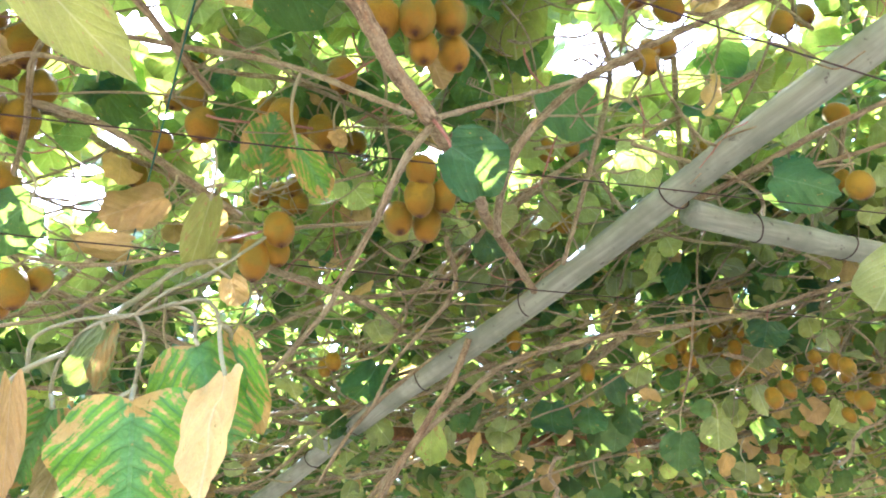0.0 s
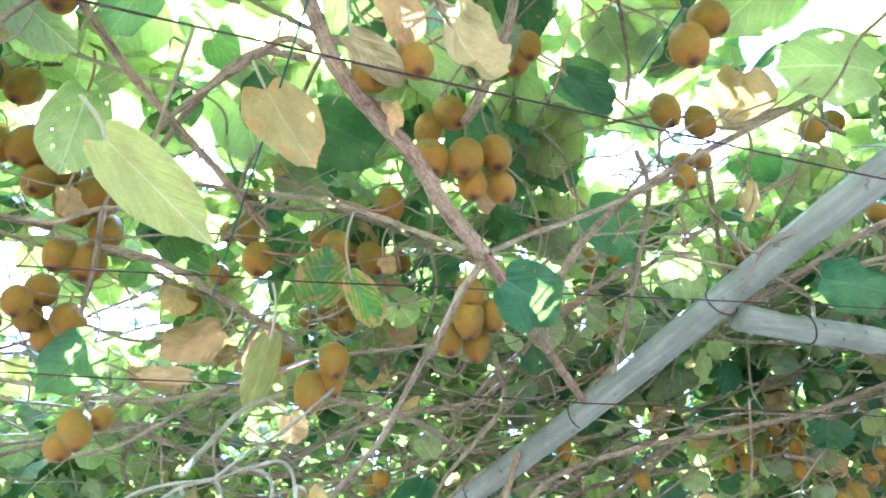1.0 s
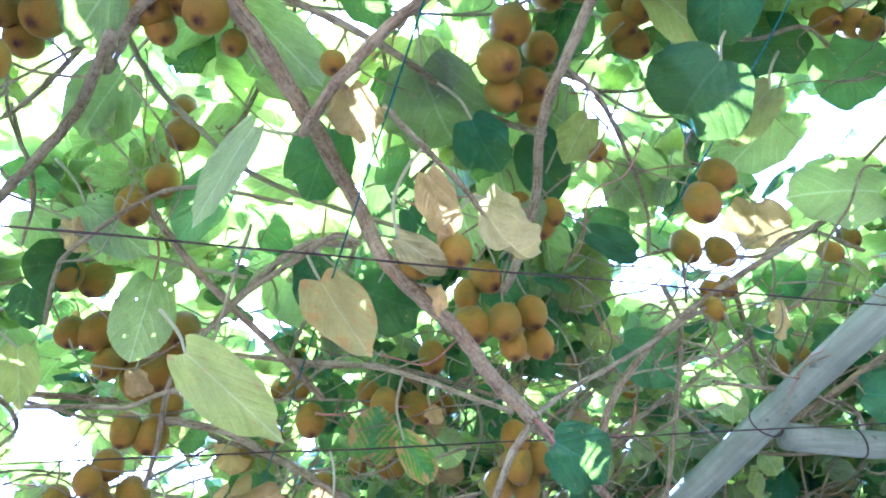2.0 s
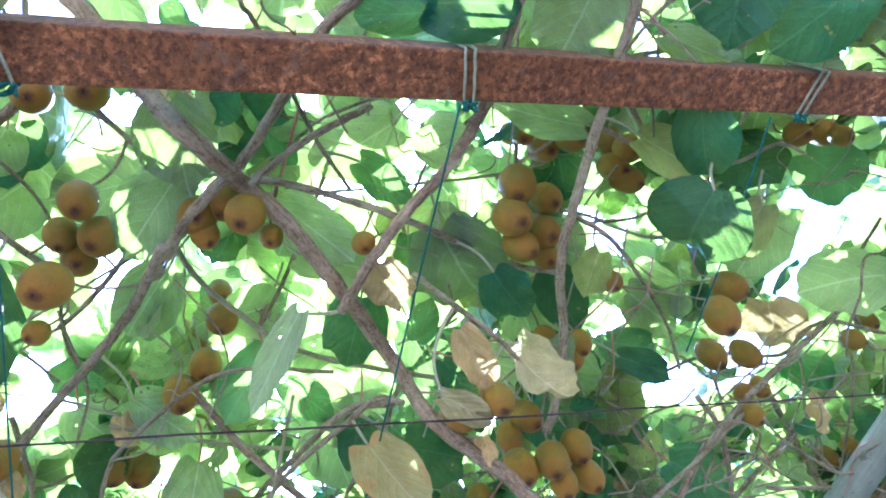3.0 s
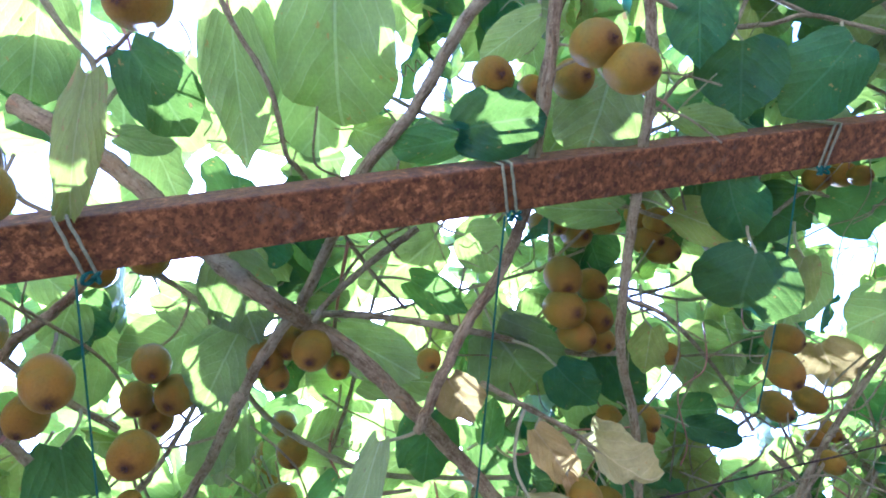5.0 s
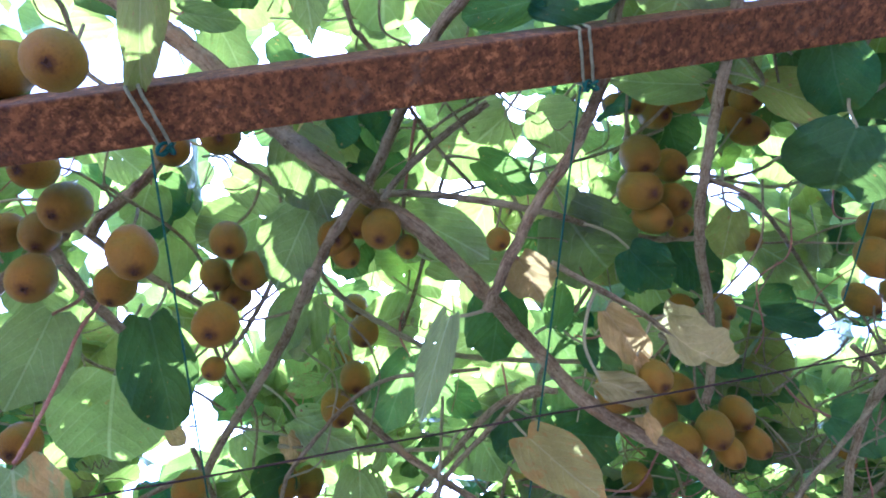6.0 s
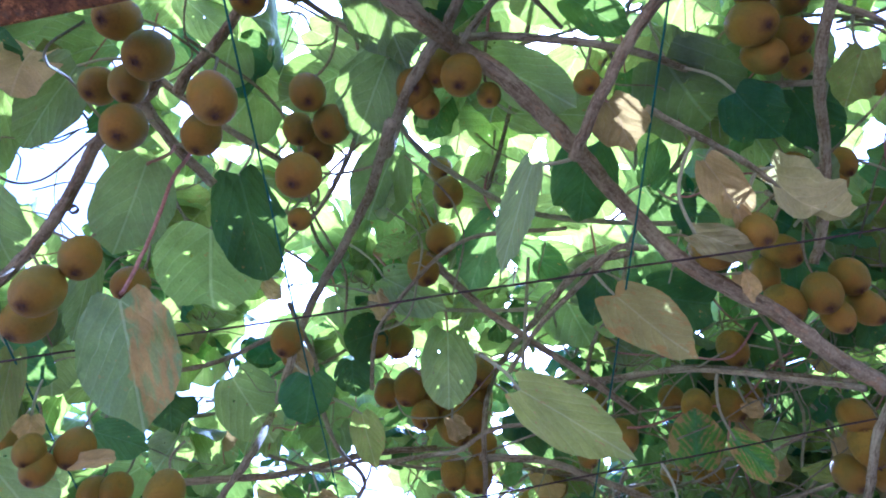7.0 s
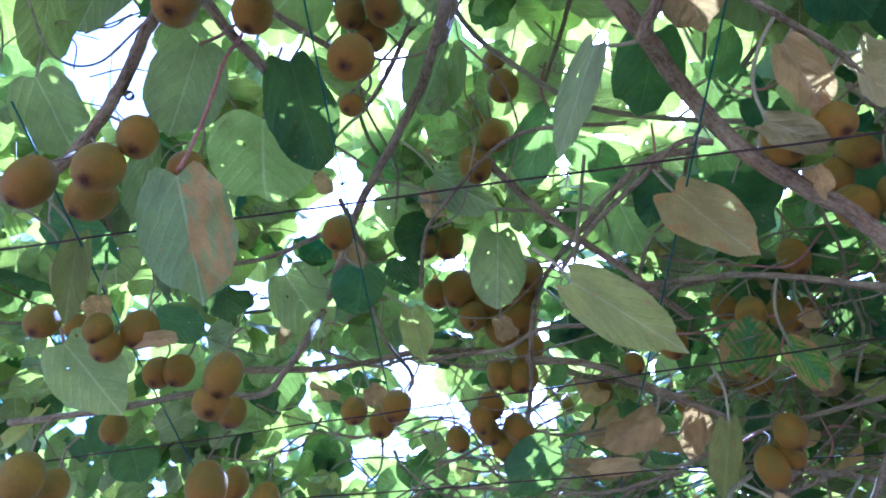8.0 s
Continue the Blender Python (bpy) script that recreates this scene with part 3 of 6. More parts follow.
def fruit_mesh(seed):
    rng = random.Random(seed)
    bm = bmesh.new()
    bmesh.ops.create_uvsphere(bm, u_segments=22, v_segments=16, radius=0.5)
    off = Vector((seed * 3.1, 0, 0))
    long_, fat = rng.uniform(1.14, 1.45), rng.uniform(-0.07, 0.08)
    for v in bm.verts:
        z = v.co.z * 2
        f = 1 + fat * z - 0.04 * max(0, -z) ** 3
        dimple = 0.05 * math.exp(-((v.co.x ** 2 + v.co.y ** 2) / 0.012))
        v.co = Vector((v.co.x * f, v.co.y * f * 0.97, v.co.z * long_ - math.copysign(dimple, z)))
        v.co *= 1 + 0.035 * noise.noise(v.co * 2.2 + off) + 0.008 * noise.noise(v.co * 9 + off)
    me = bpy.data.meshes.new("fruit")
    bm.to_mesh(me)
    bm.free()
    me.materials.append(kiwi_skin)
    return smooth(me), long_ * 0.5 - 0.03


def calyx_mesh(seed):
    """A few shrivelled sepals and style ends in a dark tuft."""
    rng = random.Random(seed + 50)
    verts, faces = [Vector((0, 0, 0.01))], []
    for s in range(11):
        w = 2 * math.pi * s / 11 + rng.uniform(-0.3, 0.3)
        c, t = Vector((math.cos(w), math.sin(w), 0)), Vector((-math.sin(w), math.cos(w), 0))
        l, b, h = rng.uniform(0.05, 0.11), rng.uniform(0.012, 0.024), rng.uniform(0.02, 0.07)
        o = len(verts)
        top = c * l * 0.6 + Vector((0, 0, -h))
        end = c * l + Vector((0, 0, -h * rng.uniform(0.2, 1.2)))
        verts += [top + t * b, top - t * b, end]
        faces += [(0, o, o + 1), (o + 1, o, o + 2)]
    me = bpy.data.meshes.new("calyx")
    me.from_pydata([tuple(v) for v in verts], [], faces)
    me.materials.append(calyx_mat)
    return me


FRUITS = [fruit_mesh(s) for s in range(7)]
CALYX = [calyx_mesh(s) for s in range(4)]
count = {"fruit": 0, "leaf": 0}


def fruit(p, d, label="brown fuzzy kiwi fruit hanging from the vine", squash=1.0, mat=None):
    count["fruit"] += 1
    rng = random.Random(count["fruit"] * 7 + 1)
    me, low = FRUITS[rng.randrange(7)]
    ob = thing("kiwi_fruit", label, "kiwi fruit", "kiwi fruit on the vine", at=p)
    turn = Euler((rng.gauss(0, 0.16), rng.gauss(0, 0.16), rng.uniform(0, 6.28)))
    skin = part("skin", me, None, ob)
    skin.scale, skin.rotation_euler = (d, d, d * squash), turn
    c = part("calyx", CALYX[rng.randrange(4)], None, ob, "dark dried calyx")
    m = turn.to_matrix()
    c.location, c.rotation_euler, c.scale = m @ Vector((0, 0, -low * d * squash)), turn, (d, d, d)
    top = m @ Vector((0, 0, low * d * squash - 0.001))
    where = anchor(tuple(Vector(p) + top), 0.13, 0.005)
    end = where - Vector(p) if where is not None else top + Vector((rng.uniform(-0.02, 0.02), rng.uniform(-0.02, 0.02), rng.uniform(0.05, 0.07)))
    part("stalk", stem(top, end, 0.0021, 0.18, rng), stalk_mat, ob)


def shrunken_fruit(p, d):
    fruit(p, d, "small shrivelled brown kiwi fruit on the vine", 0.8)


def leaf(base, tip, width, normal, mat, cup=0.15, bend=None, stalk=True):
    count["leaf"] += 1
    rng = random.Random(count["leaf"] * 17 + 3)
    dry = mat in (leaf_dry, leaf_faded, leaf_parched)
    if dry:
        bend = bend or (rng.choice((-1, 1)) * rng.uniform(0.8, 1.9), rng.choice((-1, 1)) * rng.uniform(0.3, 1.1))
        data = blade_arrays(rng, 12, 44, 0.03, cup * 0.3, 0.1, rng.uniform(0.0, 0.25), 0.018, bend)
        width *= 1.1
    else:
        bend = bend or (rng.uniform(-0.9, 0.9), rng.uniform(-1.1, 0.5))
        data = blade_arrays(rng, 8, 36, rng.uniform(0.026, 0.052), cup + rng.uniform(-0.2, 0.2), rng.uniform(-0.05, 0.2), rng.uniform(-0.05, 0.35), 0.0, bend)
    words = {leaf_faded: "faded curling beige leaf", leaf_dry: "withered brown curled leaf", leaf_parched: "parched tan curled leaf", leaf_yellow: "yellowing leaf with brown spots", leaf_scorched: "green leaf with scorched brown margins", leaf_pale: "pale yellowish leaf", leaf_tanned: "drying olive and tan leaf", leaf_patchy: "green leaf with dry brown patches"}
    ob = part("leaf", blade_mesh(*data), mat, vine, words.get(mat, "broad green kiwi leaf"))
    ob.matrix_basis = placing(base, tip, width, normal)
    if not stalk:
        return
    b, t = Vector(base), Vector(tip)
    z0 = data[0][1 + 11 * 44 + 22] if dry else data[0][1 + 7 * 36 + 18]
    root = ob.matrix_basis @ Vector((0, 0.08, z0[2]))
    where = anchor(tuple(root), 0.16, -0.02, (b - t).normalized())
    end = where if where is not None else root + (b - t).normalized() * 0.05 + Vector((rng.uniform(-0.02, 0.02), rng.uniform(-0.02, 0.02), 0.06))
    inv = ob.matrix_basis.inverted()
    me = stem(root, end, 0.0025, 0.17, rng)
    me.transform(inv)
    part("petiole", me, petiole_mat if rng.random() < 0.75 else red_petiole, ob)


# openings of the canopy: place at 2.75 m, slant and radius
GAPS = []


def opening(x, y, slant_x, slant_y, r):
    GAPS.append((x, y, slant_x, slant_y, r))


opening(0.60, 1.17, 0.46, 1.00, 0.14)
opening(0.97, 0.79, 0.84, 0.91, 0.18)
opening(0.45, 0.82, 0.41, 0.94, 0.09)
opening(1.02, 1.11, 0.88, 1.17, 0.11)
opening(0.02, -0.33, 0.05, -0.02, 0.06)
opening(-0.14, 0.43, -0.08, 0.62, 0.06)
opening(-0.23, 0.37, -0.16, 0.56, 0.06)
opening(-0.45, -0.24, -0.34, 0.05, 0.07)
opening(0.48, 0.61, 0.44, 0.76, 0.06)
opening(-0.12, -0.36, -0.06, -0.04, 0.06)
opening(-0.32, 0.12, -0.23, 0.36, 0.04)
opening(-0.35, -0.20, -0.25, 0.09, 0.04)
opening(-0.06, 0.57, -0.08, 0.52, 0.09)
opening(-0.25, 0.52, -0.23, 0.47, 0.08)
opening(0.81, 1.59, 0.63, 1.34, 0.11)
opening(0.93, 0.96, 0.73, 0.83, 0.07)
opening(-1.09, 1.20, -0.91, 1.02, 0.10)
opening(-0.90, 1.41, -0.76, 1.19, 0.11)
opening(0.47, 0.66, 0.36, 0.58, 0.04)
opening(-0.98, -0.09, -0.73, 0.06, 0.13)
opening(-0.26, 0.63, -0.14, 0.65, 0.07)
opening(-0.83, 0.45, -0.61, 0.51, 0.06)
opening(-1.38, 1.30, -1.05, 1.21, 0.12)
opening(-0.08, 0.67, 0.01, 0.69, 0.05)
opening(-1.03, 1.02, -0.77, 0.98, 0.07)
opening(0.83, 1.21, 0.59, 0.88, 0.10)
opening(-0.05, 2.59, -0.09, 1.94, 0.08)
opening(-0.19, 2.60, -0.19, 1.95, 0.05)
opening(-0.44, 2.51, -0.38, 1.88, 0.05)
opening(-0.51, 2.23, -0.44, 1.67, 0.05)
opening(-0.60, 2.26, -0.51, 1.69, 0.05)
opening(0.43, 3.21, 0.28, 2.42, 0.05)
opening(-0.26, 2.19, -0.25, 1.63, 0.04)
opening(0.26, 2.02, 0.16, 1.50, 0.05)
opening(0.82, 2.64, 0.58, 1.98, 0.04)
opening(1.14, 2.37, 0.83, 1.78, 0.04)
opening(-0.99, 1.43, -0.81, 1.05, 0.11)
opening(-0.17, 1.77, -0.17, 1.31, 0.02)
opening(1.91, 2.73, 1.42, 2.05, 0.07)
opening(1.45, 2.58, 1.07, 1.93, 0.04)
opening(-1.22, 2.15, -0.98, 1.60, 0.10)
opening(-1.35, 2.08, -1.08, 1.55, 0.07)
opening(-0.96, 1.92, -0.78, 1.43, 0.05)
opening(-0.60, 2.57, -0.50, 1.92, 0.03)
# slanted toward the sun: added gaps that put sun patches on chosen leaves
opening(0.05, -0.13, -0.11, 0.52, 0.04)
opening(-0.08, -0.11, -0.11, 0.52, 0.03)
opening(-0.29, -0.40, -0.11, 0.52, 0.04)
opening(-0.20, -0.16, -0.11, 0.52, 0.04)
opening(-0.35, -0.11, -0.11, 0.52, 0.04)
opening(0.17, 0.14, -0.11, 0.52, 0.04)
opening(0.20, 0.39, -0.11, 0.52, 0.04)
opening(0.62, 0.09, -0.11, 0.52, 0.04)
opening(-0.44, 0.94, -0.11, 0.52, 0.04)
opening(-0.42, 1.11, -0.11, 0.52, 0.04)
opening(-0.59, 0.31, -0.11, 0.52, 0.03)
opening(-0.32, 0.53, -0.11, 0.52, 0.04)
opening(-0.69, 0.08, -0.11, 0.52, 0.04)
opening(-0.39, 0.84, -0.11, 0.52, 0.04)
opening(0.93, 0.92, -0.11, 0.52, 0.04)
opening(0.07, 1.11, -0.11, 0.52, 0.04)
opening(0.03, 1.14, -0.11, 0.52, 0.04)
opening(-0.06, 1.77, -0.11, 0.52, 0.04)
opening(-0.15, 1.47, -0.11, 0.52, 0.04)
opening(-0.04, 1.32, -0.11, 0.52, 0.04)
opening(-0.56, 0.87, -0.11, 0.52, 0.06)
opening(-0.56, 1.60, -0.11, 0.52, 0.06)
opening(-0.32, 1.27, -0.11, 0.52, 0.04)
opening(0.70, 0.18, -0.11, 0.52, 0.04)
opening(0.80, 0.34, -0.11, 0.52, 0.04)
opening(-0.03, 0.25, -0.11, 0.52, 0.04)
opening(-0.59, 0.76, -0.11, 0.52, 0.03)
opening(-0.01, 0.65, -0.11, 0.52, 0.04)
opening(-0.67, 0.32, -0.11, 0.52, 0.01)
opening(0.97, 1.18, -0.11, 0.52, 0.07)
opening(-0.20, 1.16, -0.11, 0.52, 0.03)
opening(0.23, 2.67, 0.13, 2.00, 0.08)
opening(0.88, 2.88, 0.63, 2.16, 0.09)
opening(-0.68, 2.09, -0.57, 1.56, 0.07)
opening(0.28, 2.88, 0.17, 2.16, 0.06)
opening(0.00, 2.11, -0.05, 1.57, 0.06)
opening(0.17, 1.97, 0.09, 1.46, 0.05)
opening(-0.40, 2.65, -0.36, 1.99, 0.08)
opening(-0.57, 2.45, -0.48, 1.84, 0.05)
opening(0.23, 2.07, 0.13, 1.54, 0.04)
opening(0.66, 2.26, 0.46, 1.69, 0.05)
opening(1.00, 3.10, 0.72, 2.33, 0.07)
opening(0.88, 2.65, 0.63, 1.98, 0.08)
opening(-0.54, 2.63, -0.46, 1.98, 0.08)
opening(-0.15, 2.00, -0.16, 1.49, 0.04)
opening(-0.59, 1.98, -0.50, 1.48, 0.06)
opening(-0.77, 2.26, -0.64, 1.69, 0.06)
opening(-0.33, 2.56, -0.30, 1.92, 0.07)
opening(-0.26, 2.24, -0.25, 1.67, 0.07)
opening(-0.79, 2.58, -0.65, 1.94, 0.05)
opening(0.48, 2.88, 0.33, 2.16, 0.06)
opening(0.52, 2.36, 0.36, 1.77, 0.07)
opening(0.19, 1.47, 0.13, 1.24, 0.03)
opening(1.37, 1.98, 1.09, 1.66, 0.05)
opening(1.56, 2.79, 1.24, 2.31, 0.05)
opening(0.59, 1.97, 0.46, 1.65, 0.04)
opening(1.20, 1.80, 0.95, 1.51, 0.05)
opening(0.27, 1.70, 0.20, 1.43, 0.03)
opening(1.35, 2.09, 1.07, 1.75, 0.05)
opening(0.83, 1.88, 0.65, 1.58, 0.03)
opening(0.37, 1.55, 0.28, 1.31, 0.03)
opening(1.15, 2.67, 0.91, 2.22, 0.04)
opening(0.19, 2.24, 0.13, 1.87, 0.04)
opening(0.77, 1.07, 0.58, 0.82, 0.05)
opening(0.59, 1.43, 0.44, 1.10, 0.04)
opening(1.12, 1.12, 0.86, 0.85, 0.04)
opening(-0.88, 1.41, -0.72, 1.09, 0.06)
opening(-0.97, -0.01, -0.73, 0.17, 0.05)
opening(-0.76, 0.40, -0.56, 0.51, 0.04)
opening(-0.27, 0.65, -0.15, 0.72, 0.03)
opening(0.50, 1.09, 0.49, 1.08, 0.05)
opening(-1.54, 1.37, -1.16, 1.24, 0.06)
opening(-1.34, 1.92, -1.08, 1.49, 0.05)
opening(-1.30, 2.17, -1.04, 1.68, 0.04)
opening(-0.89, 2.14, -0.72, 1.66, 0.04)
opening(0.77, 1.25, 0.58, 0.96, 0.04)
opening(0.60, 0.95, 0.45, 0.75, 0.06)
opening(0.70, 1.22, 0.53, 0.97, 0.04)
opening(0.49, 0.82, 0.37, 0.65, 0.05)
trellis_wire((-2.444, -0.733, 2.230), (2.247, 1.511, 2.230))
trellis_wire((-2.729, -0.174, 2.230), (2.123, 1.698, 2.230))
trellis_wire((-2.789, -0.127, 2.230), (1.866, 2.191, 2.230))
twine_line((-0.318, -0.165, 2.285), (-0.836, 0.697, 2.330))
twine_line((0.150, 0.045, 2.322), (-0.600, 1.290, 2.330))
twine_line((0.573, 0.222, 2.302), (0.408, 0.611, 2.330))
twine_line((-0.797, -0.145, 2.280), (-1.372, 0.655, 2.330))
# canes of the vine
cane([(-0.340, -0.362, 2.560), (-0.297, -0.295, 2.524), (-0.247, -0.187, 2.481), (-0.224, -0.098, 2.449), (-0.194, -0.050, 2.384), (-0.175, -0.005, 2.375), (-0.155, 0.084, 2.425), (-0.124, 0.138, 2.395), (-0.095, 0.260, 2.379), (-0.069, 0.434, 2.399), (-0.040, 0.484, 2.285), (0.033, 0.593, 2.221), (0.073, 0.667, 2.162), (0.115, 0.725, 2.120)], 0.0130, bark_rough)
cane([(0.280, -0.220, 2.341), (0.221, -0.197, 2.361), (0.109, -0.125, 2.379), (0.018, -0.082, 2.407), (-0.074, -0.007, 2.432), (-0.152, 0.045, 2.421), (-0.191, 0.055, 2.400), (-0.260, 0.094, 2.403), (-0.331, 0.154, 2.426), (-0.286, 0.100, 2.377), (-0.408, 0.208, 2.449), (-0.519, 0.275, 2.468), (-0.647, 0.344, 2.470), (-0.703, 0.372, 2.371), (-0.915, 0.546, 2.542), (-0.840, 0.450, 2.327), (-0.907, 0.474, 2.309)], 0.0080, bark_grey)
cane([(0.048, 0.030, 2.409), (-0.034, 0.041, 2.416), (-0.117, 0.062, 2.419), (-0.146, 0.069, 2.398)], 0.0050, bark_grey)
cane([(-0.029, -0.359, 2.446), (-0.032, -0.313, 2.438), (-0.033, -0.232, 2.413), (-0.058, -0.151, 2.415), (-0.054, -0.116, 2.432), (-0.046, 0.008, 2.454), (-0.041, 0.069, 2.449), (-0.024, 0.139, 2.426)], 0.0035, bark_grey)
cane([(-0.148, 0.073, 2.441), (-0.072, 0.119, 2.421), (0.034, 0.202, 2.391), (0.117, 0.328, 2.470), (0.196, 0.400, 2.456), (0.261, 0.436, 2.443)], 0.0055, bark_grey)
cane([(0.365, -0.186, 2.379), (0.288, -0.070, 2.362), (0.241, 0.002, 2.370), (0.190, 0.076, 2.368), (0.105, 0.138, 2.353), (0.042, 0.164, 2.340), (-0.032, 0.202, 2.312), (-0.099, 0.262, 2.318)], 0.0085, bark_rough)
cane([(0.489, -0.132, 2.381), (0.443, -0.020, 2.361), (0.404, 0.059, 2.365), (0.339, 0.156, 2.355), (0.297, 0.237, 2.359), (0.233, 0.345, 2.343), (0.213, 0.497, 2.363), (0.156, 0.573, 2.306), (0.121, 0.610, 2.285)], 0.0080, bark_grey)
cane([(0.015, 0.261, 2.335), (0.051, 0.324, 2.324), (0.104, 0.421, 2.307), (0.129, 0.509, 2.298), (0.129, 0.548, 2.406), (0.164, 0.626, 2.395)], 0.0045, bark_grey)
cane([(-0.313, -0.088, 2.513), (-0.267, 0.001, 2.468), (-0.228, 0.070, 2.432), (-0.201, 0.099, 2.415)], 0.0040, bark_grey)
cane([(-0.554, -0.079, 2.512), (-0.512, -0.093, 2.512), (-0.457, -0.100, 2.506), (-0.390, -0.118, 2.505), (-0.307, -0.156, 2.531)], 0.0080, bark_rough)
cane([(0.280, 0.292, 2.370), (0.333, 0.369, 2.351), (0.488, 0.741, 2.562), (0.409, 0.683, 2.368)], 0.0040, bark_grey)
cane([(0.539, -0.080, 2.461), (0.606, -0.003, 2.440), (0.696, 0.040, 2.430), (0.764, 0.060, 2.422), (0.870, 0.152, 2.366)], 0.0040, bark_grey)
cane([(0.667, -0.060, 2.467), (0.716, 0.005, 2.442), (0.764, 0.060, 2.422)], 0.0035, bark_grey)
cane([(-0.536, -0.113, 2.465), (-0.571, -0.106, 2.447), (-0.643, -0.102, 2.414), (-0.719, -0.072, 2.376), (-0.801, -0.051, 2.342), (-0.891, -0.044, 2.325), (-0.990, -0.057, 2.318)], 0.0090, bark_rough)
cane([(-0.571, -0.106, 2.447), (-0.571, -0.035, 2.425), (-0.561, 0.039, 2.406)], 0.0080, bark_grey)
cane([(-0.591, -0.145, 2.564), (-0.553, -0.008, 2.541), (-0.505, 0.115, 2.531)], 0.0060, bark_grey)
cane([(-0.374, 0.142, 2.567), (-0.467, 0.188, 2.524), (-0.533, 0.210, 2.507)], 0.0045, bark_grey)
cane([(-0.095, 0.520, 2.396), (-0.175, 0.507, 2.410), (-0.313, 0.613, 2.473), (-0.495, 0.817, 2.621), (-0.519, 0.755, 2.448), (-0.603, 0.883, 2.393), (-0.713, 1.028, 2.317)], 0.0060, bark_grey)
cane([(-0.551, 0.397, 2.479), (-0.409, 0.525, 2.479), (-0.291, 0.550, 2.423)], 0.0040, bark_green)
cane([(-0.321, 0.877, 2.512), (-0.234, 0.909, 2.503), (-0.124, 0.946, 2.498), (-0.004, 1.022, 2.472), (0.154, 1.136, 2.437)], 0.0050, bark_grey)
cane([(-1.439, 0.254, 2.272), (-1.255, 0.351, 2.285), (-1.105, 0.421, 2.301), (-0.990, 0.489, 2.290), (-0.907, 0.474, 2.309)], 0.0065, bark_grey)
cane([(-1.121, 0.511, 2.424), (-0.965, 0.656, 2.457), (-0.826, 0.762, 2.507), (-0.713, 0.878, 2.541)], 0.0075, bark_rough)
cane([(-0.666, 0.961, 2.569), (-0.560, 1.107, 2.543), (-0.464, 1.230, 2.540), (-0.342, 1.441, 2.515)], 0.0070, bark_grey)
cane([(-0.732, 0.391, 2.536), (-0.884, 0.352, 2.499), (-0.997, 0.296, 2.489)], 0.0050, bark_grey)
cane([(0.126, 0.737, 2.135), (0.066, 0.795, 2.109), (0.013, 0.877, 2.074), (-0.003, 0.984, 2.140), (-0.071, 1.074, 2.101), (-0.137, 1.160, 2.069), (-0.267, 1.305, 2.042)], 0.0060, bark_grey)
cane([(0.121, 0.739, 2.133), (0.194, 0.802, 2.209), (0.304, 0.849, 2.272), (0.448, 0.902, 2.355), (0.612, 0.947, 2.446)], 0.0045, bark_grey)
cane([(0.247, 1.223, 2.247), (0.245, 1.105, 2.236), (0.261, 0.991, 2.234), (0.314, 0.958, 2.292), (0.417, 0.929, 2.359), (0.538, 0.930, 2.423), (0.691, 0.932, 2.486), (0.922, 0.917, 2.563)], 0.0080, bark_grey)
cane([(0.502, 0.923, 2.500), (0.520, 1.012, 2.442), (0.473, 1.225, 2.350), (0.428, 1.444, 2.280)], 0.0060, bark_grey)
cane([(0.802, 1.206, 2.705), (0.825, 1.347, 2.639), (0.849, 1.516, 2.544)], 0.0080, bark_grey)
cane([(-0.442, 0.756, 2.481), (-0.265, 0.761, 2.401), (-0.101, 0.762, 2.325), (0.090, 0.746, 2.155)], 0.0050, bark_grey)
cane([(-0.408, 0.378, 2.495), (-0.397, 0.426, 2.477), (-0.367, 0.523, 2.438), (-0.294, 0.670, 2.378), (-0.240, 0.818, 2.345)], 0.0070, bark_rough)
cane([(-0.074, 0.463, 2.321), (-0.115, 0.461, 2.352), (-0.198, 0.504, 2.368), (-0.301, 0.560, 2.387), (-0.396, 0.628, 2.394)], 0.0050, bark_grey)
cane([(-0.256, 0.475, 2.467), (-0.345, 0.581, 2.368), (-0.373, 0.614, 2.337)], 0.0030, bark_green)
cane([(-0.737, 0.661, 2.372), (-0.619, 0.698, 2.361), (-0.563, 0.708, 2.350), (-0.482, 0.701, 2.354), (-0.410, 0.741, 2.355)], 0.0045, bark_grey)
cane([(-0.930, 1.010, 2.320), (-0.758, 1.051, 2.276), (-0.597, 1.090, 2.233), (-0.461, 1.097, 2.223), (-0.229, 1.093, 2.247), (0.003, 1.124, 2.252)], 0.0045, bark_grey)
cane([(-0.599, 0.865, 2.450), (-0.482, 0.922, 2.419), (-0.413, 0.995, 2.389), (-0.284, 1.131, 2.324)], 0.0080, bark_grey)
cane([(-0.252, 2.464, 2.023), (-0.016, 2.240, 2.157), (0.154, 2.119, 2.233), (0.313, 2.013, 2.287), (0.594, 1.982, 2.309), (1.079, 2.007, 2.321), (1.477, 2.009, 2.374), (1.692, 1.992, 2.382)], 0.0090, bark_grey)
cane([(-0.177, 2.152, 1.943), (-0.018, 2.041, 2.093), (0.119, 1.897, 2.206), (0.188, 1.829, 2.303)], 0.0110, bark_rough)
cane([(0.105, 0.718, 2.133), (0.145, 0.852, 2.163), (0.200, 1.030, 2.198), (0.232, 1.226, 2.299), (0.303, 1.407, 2.291), (0.367, 1.583, 2.294)], 0.0110, bark_rough)
cane([(0.714, 1.371, 2.347), (0.794, 1.339, 2.352), (0.886, 1.271, 2.355), (1.026, 1.190, 2.374), (1.194, 1.112, 2.387)], 0.0080, bark_rough)
cane([(0.912, 1.310, 2.384), (1.078, 1.325, 2.385), (1.295, 1.283, 2.394)], 0.0060, bark_rough)
